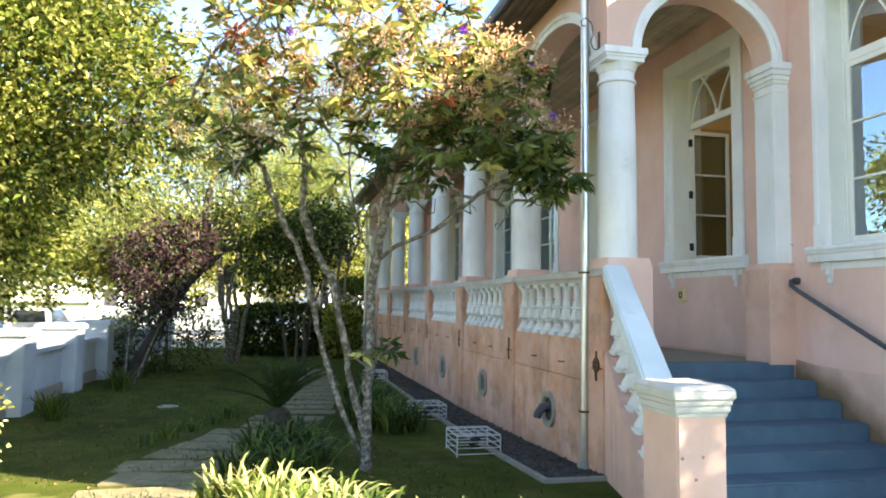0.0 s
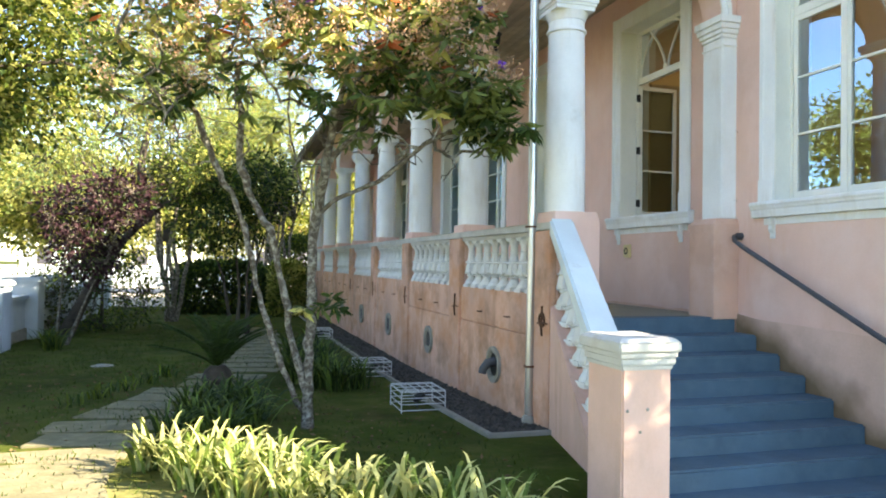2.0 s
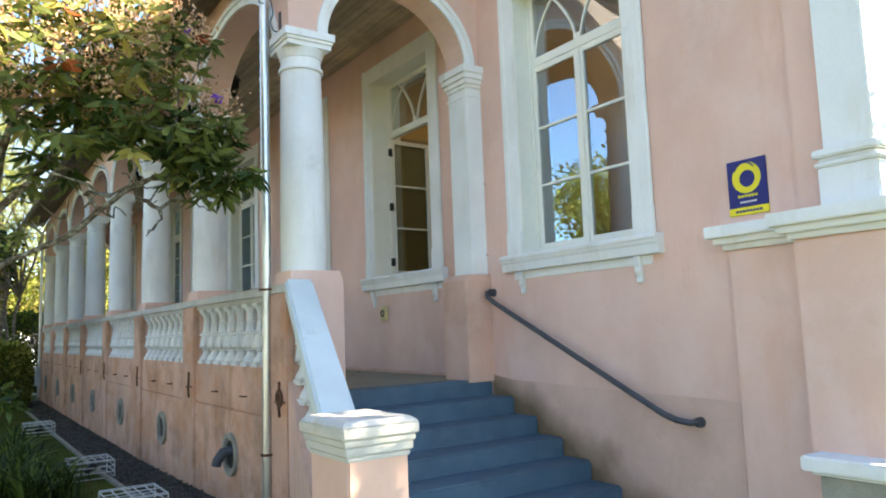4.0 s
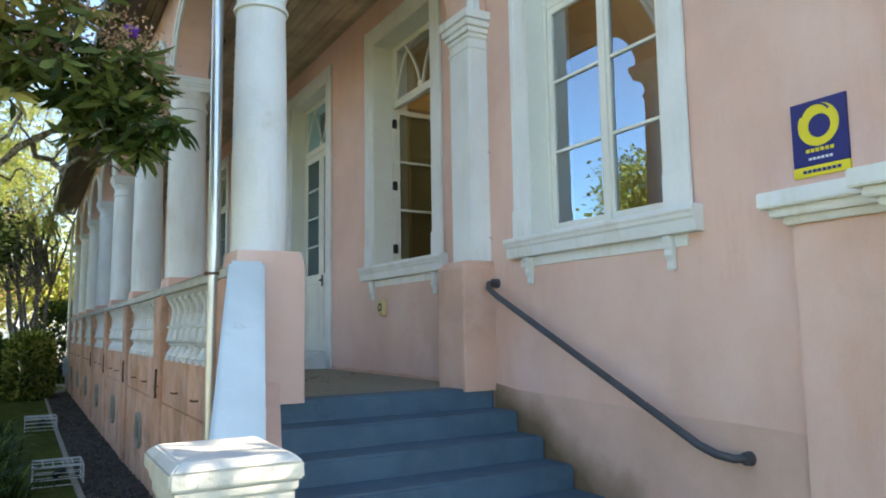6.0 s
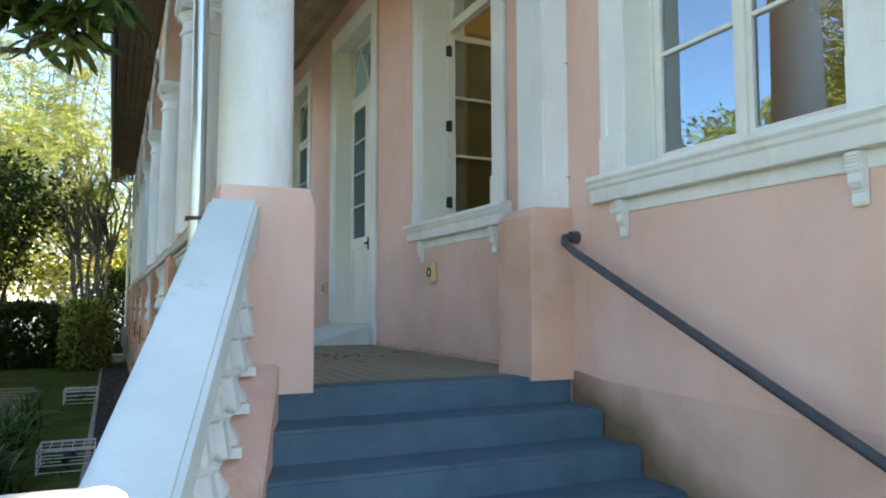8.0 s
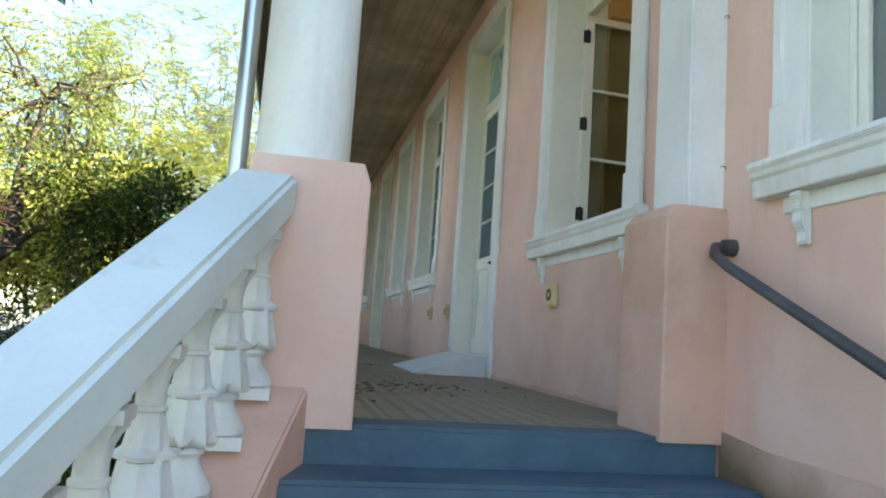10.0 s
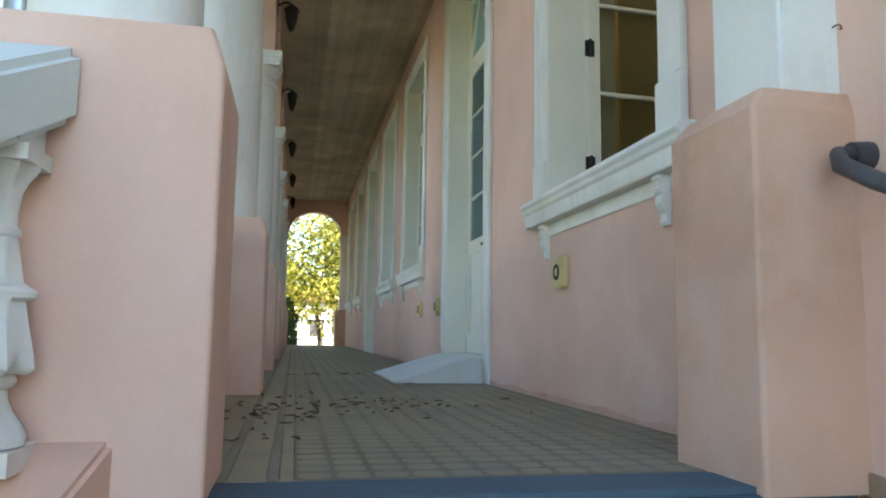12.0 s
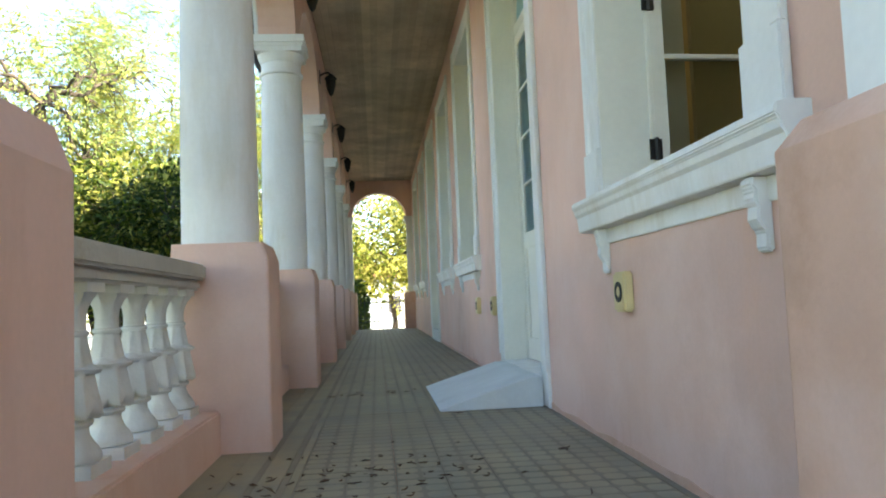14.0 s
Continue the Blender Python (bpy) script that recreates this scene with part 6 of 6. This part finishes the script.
# white street wall: piers and recessed panels with copings
fence = thing("street_wall", "whitewashed masonry street wall with piers and panels", "wall", kind="structure")
ys = [4.4, 7.3, 10.2, 13.12, 16.18, 18.93, 21.6, 24.3, 27.0, 29.6]
for y in ys:
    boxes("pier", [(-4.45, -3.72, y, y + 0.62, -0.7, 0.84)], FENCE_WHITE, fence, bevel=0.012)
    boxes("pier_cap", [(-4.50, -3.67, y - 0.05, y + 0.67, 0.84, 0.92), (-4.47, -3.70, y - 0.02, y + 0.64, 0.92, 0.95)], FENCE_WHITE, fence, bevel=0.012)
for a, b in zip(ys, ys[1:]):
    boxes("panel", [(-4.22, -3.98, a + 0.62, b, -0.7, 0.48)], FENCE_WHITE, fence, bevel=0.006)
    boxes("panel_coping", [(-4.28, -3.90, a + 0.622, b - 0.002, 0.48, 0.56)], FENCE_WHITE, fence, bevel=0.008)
    boxes("panel_base", [(-4.26, -3.93, a + 0.622, b - 0.002, -0.7, -0.18)], KERB, fence, bevel=0.01)

# street beyond, pale houses, end railing
boxes("road", [(-200, -5.0, -60, 200, -0.5, -0.40), (-4.995, 100, 30.6, 200, -0.5, -0.40)], CONCRETE)
tagged(bpy.data.objects["road"], "pale concrete street beyond the wall", "road", kind="structure")


def pale_house(x0, x1, y0, y1, h, label):
    root = thing("town_house", label, "house", "far houses")
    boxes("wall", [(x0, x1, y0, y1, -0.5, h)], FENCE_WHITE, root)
    bm = bmesh.new()
    prism(bm, [(x0 - 0.4, h), (x1 + 0.4, h), ((x0 + x1) / 2, h + 1.5)], lambda u, v, s: (u, y0 - 0.4 + (y1 - y0 + 0.8) * s, v))
    part("roof", bm, ROOFTILE, root)
    k = max(2, int((x1 - x0) / 2.2))
    for i in range(k):
        x = x0 + (x1 - x0) * (i + 0.5) / k
        w = boxes("window", [(x - 0.5, x + 0.5, y0 - 0.04, y0 + 0.02, 0.9, 2.2)], WHITE, root, bevel=0.01)
        boxes("pane", [(x - 0.42, x + 0.42, y0 - 0.055, y0 - 0.041, 0.98, 2.12)], IRON, w)


pale_house(-12, -3.5, 52, 60, 3.6, "low white house across the street")
pale_house(-30, -19, 36, 45, 3.4, "low white house on the far side of the street")
pale_house(-34, -22, 20, 29, 4.2, "white street house with a tiled roof")
pale_house(-1, 7, 56, 64, 3.4, "low white house beyond the garden")
CAR_BLUE, CAR_WHITE = plain("blue_car_paint", (0.03, 0.09, 0.30), 0.25), plain("white_car_paint", (0.75, 0.76, 0.77), 0.25)
CAR_GLASS, TYRE, RIM, LAMP_RED = plain("dark_car_glass", (0.02, 0.025, 0.03), 0.08), plain("tyre_rubber", (0.02, 0.02, 0.02), 0.8), plain("wheel_alloy", (0.5, 0.5, 0.52), 0.35, 0.8), plain("red_lamp_lens", (0.35, 0.01, 0.01), 0.2)


def parked_car(x, y, paint, label):
    """Small hatchback standing along the street, its tail towards the garden gate."""
    root = thing("car", label, "car", "parked cars")
    g = -0.40
    bm = bmesh.new()
    prism(bm, [(-1.95, 0.30), (-1.98, 0.62), (-1.86, 0.92), (0.75, 0.95), (1.75, 0.80), (1.95, 0.60), (1.93, 0.28)], lambda u, v, s: (x - 0.82 + 1.64 * s, y + u, g + v))
    part("body", bm, paint, root, bevel=0.06, smooth=True)
    bm = bmesh.new()
    low = [(x + a, y + b, g + 0.93) for a, b in ((-0.78, -1.84), (0.78, -1.84), (0.78, 0.85), (-0.78, 0.85))]
    high = [(x + a, y + b, g + 1.46) for a, b in ((-0.60, -1.45), (0.60, -1.45), (0.60, 0.15), (-0.60, 0.15))]
    v0, v1 = [bm.verts.new(p) for p in low], [bm.verts.new(p) for p in high]
    for k in range(4):
        bm.faces.new((v0[k], v0[(k + 1) % 4], v1[(k + 1) % 4], v1[k]))
    bm.faces.new(v1)
    bm.faces.new(v0[::-1])
    part("cabin", bm, paint, root, bevel=0.04, smooth=True)
    for k in range(4):
        a, b, c, d = (Vector(p) for p in (low[k], low[(k + 1) % 4], high[(k + 1) % 4], high[k]))
        n = (b - a).cross(d - a).normalized()
        m = (a + b + c + d) / 4
        bm = bmesh.new()
        q = [m + (p - m) * 0.80 + n * 0.012 for p in (a, b, c, d)]
        r = [p - n * 0.02 for p in q]
        vq, vr = [bm.verts.new(p) for p in q], [bm.verts.new(p) for p in r]
        bm.faces.new(vq)
        for j in range(4):
            bm.faces.new((vq[j], vr[j], vr[(j + 1) % 4], vq[(j + 1) % 4]))
        part("window", bm, CAR_GLASS, root)
    for sx in (-0.80, 0.62):
        for wy in (-1.25, 1.2):
            bm = bmesh.new()
            tube(bm, [(x + sx, y + wy, g + 0.30), (x + sx + 0.18, y + wy, g + 0.30)], 0.30, 20)
            w = part("wheel", bm, TYRE, root, bevel=0.02)
            bm = bmesh.new()
            o = -0.004 if sx < 0 else 0.164
            tube(bm, [(x + sx + o, y + wy, g + 0.30), (x + sx + o + 0.02, y + wy, g + 0.30)], 0.19, 16)
            part("rim", bm, RIM, w)
    for sx in (-0.74, 0.52):
        boxes("tail_light", [(x + sx, x + sx + 0.22, y - 1.985, y - 1.90, g + 0.62, g + 0.80)], LAMP_RED, root, bevel=0.01)


parked_car(-7.0, 19.5, CAR_BLUE, "small blue hatchback parked in the street")
parked_car(-8.6, 31.0, CAR_WHITE, "small white hatchback parked in the street")
railing = thing("end_railing", "dark iron railing beyond the veranda end", "railing")
for k in range(17):
    bm = bmesh.new()
    x = 3.6 + k * 0.15
    tube(bm, [(x, 31.2, -0.45), (x, 31.2, 1.75)], 0.012, 6)
    part("bar", bm, BLACK, railing)
for z in (1.0, 1.65):
    bm = bmesh.new()
    tube(bm, [(3.5, 31.2, z), (6.1, 31.2, z)], 0.016, 6)
    part("rail", bm, BLACK, railing)
# traffic light far down the street
root = thing("traffic_light", "dark traffic light on a pole far down the street", "traffic light")
bm = bmesh.new()
tube(bm, [(-2.2, 36, -0.5), (-2.2, 36, 2.9)], 0.06, 8)
part("pole", bm, IRON, root)
boxes("head", [(-2.4, -2.0, 35.8, 36.0, 2.2, 3.1)], BLACK, root, bevel=0.03)

# ---------- veranda floor tiles ----------
floor = thing("floor", "worn patterned cement tiles in grey and cream", "floor", kind="structure")
P = 0.206
Y0, X0 = 7.47, 4.10


def tile_mesh():
    """A grey tile with four cream octagons let into it."""
    V, F, M = [], [], []
    h = P / 2 - 0.001
    V += [(-h, -h, 0), (h, -h, 0), (h, h, 0), (-h, h, 0), (-h, -h, -0.012), (h, -h, -0.012), (h, h, -0.012), (-h, h, -0.012)]
    F += [(0, 1, 2, 3), (0, 4, 5, 1), (1, 5, 6, 2), (2, 6, 7, 3), (3, 7, 4, 0)]
    M += [1] * 5
    for cx in (-P / 4, P / 4):
        for cy in (-P / 4, P / 4):
            b, a, c = len(V), 0.043, 0.024
            V += [(cx + x, cy + y, 0.0012) for x, y in ((-c, -a), (c, -a), (a, -c), (a, c), (c, a), (-c, a), (-a, c), (-a, -c))]
            F.append(tuple(range(b, b + 8)))
            M.append(0)
    return V, F, M


V, F, M = tile_mesh()
me = bpy.data.meshes.new("tile")
me.from_pydata(V, [], F)
me.materials.append(TILE)
me.materials.append(TILE_DARK)
me.polygons.foreach_set("material_index", M)
rest_v, rest_f, rest_m = [], [], []
rng = np.random.default_rng(77)
rows = int((YEND - Y0) / P)
for r in range(rows):
    for c in range(7):
        x, y = X0 + P * (c + 0.5), Y0 + P * (r + 0.5)
        z = FL - 0.0016 + rng.uniform(-0.0006, 0.0006)
        if r < 41:
            ob = new("tile", me)
            ob.parent = floor
            ob.location = (x, y, z)
        else:
            b = len(rest_v)
            rest_v += [(x + p[0], y + p[1], z + p[2]) for p in V]
            rest_f += [tuple(i + b for i in f) for f in F]
            rest_m += M
me = bpy.data.meshes.new("far_tiles")
me.from_pydata(rest_v, [], rest_f)
me.materials.append(TILE)
me.materials.append(TILE_DARK)
me.polygons.foreach_set("material_index", rest_m)
ob = new("far_tiles", me)
ob.parent = floor
ob["kind"] = "stuff"
# long border bands on both sides
for x, w, m in ((3.647, 0.15, TILE), (3.80, 0.098, TILE), (3.90, 0.028, TILE_DARK), (3.93, 0.098, TILE), (4.03, 0.03, TILE_DARK), (4.062, 0.036, TILE), (5.545, 0.033, TILE_DARK)):
    boxes("border_band", [(x, x + w, Y0, YEND, FL - 0.012, FL - 0.0012)], m, floor)

# twigs and leaf litter blown onto the tiles
rng = np.random.default_rng(88)
cl = [(4.15, 9.3, 16, 0.28), (4.5, 9.6, 12, 0.2), (4.75, 9.45, 12, 0.16), (4.0, 8.9, 10, 0.15), (4.2, 12.2, 6, 0.12), (4.55, 12.3, 6, 0.12), (5.3, 9.7, 3, 0.04), (4.02, 8.2, 4, 0.06), (4.9, 11.0, 3, 0.05)]
bm = bmesh.new()
for cx, cy, k, sp in cl:
    for _ in range(k):
        x, y, a = cx + rng.normal() * sp, cy + rng.normal() * sp * 0.8, rng.uniform(0, 3.14)
        L = rng.uniform(0.025, 0.085)
        pts = [(x + (t - 0.5) * L * math.cos(a + (t - 0.5) * 1.2), y + (t - 0.5) * L * math.sin(a + (t - 0.5) * 1.2), FL + 0.003 + 0.007 * rng.random()) for t in (0, 0.35, 0.7, 1)]
        tube(bm, pts, [0.002, 0.0035, 0.003, 0.0015], 5)
tagged(part("twig_litter", bm, TWIG), "dry twigs and leaf litter on the tiles", "litter", kind="stuff")
n = 60
p = np.stack([4.15 + rng.normal(size=n) * 0.38, 9.25 + rng.normal(size=n) * 0.55, np.full(n, FL + 0.004)], 1)
p = p[(p[:, 0] > 3.68) & (p[:, 0] < 5.4)]
d = rng.normal(size=p.shape) * np.array((1, 1, 0.15))
tagged(leaf_mesh("curled_leaves", TWIG, p, d, rng.uniform(0.03, 0.08, len(p)), rng.uniform(0.008, 0.016, len(p)), rng=rng, fold=0.5), "curled dry leaves blown onto the tiles", "litter", kind="stuff")
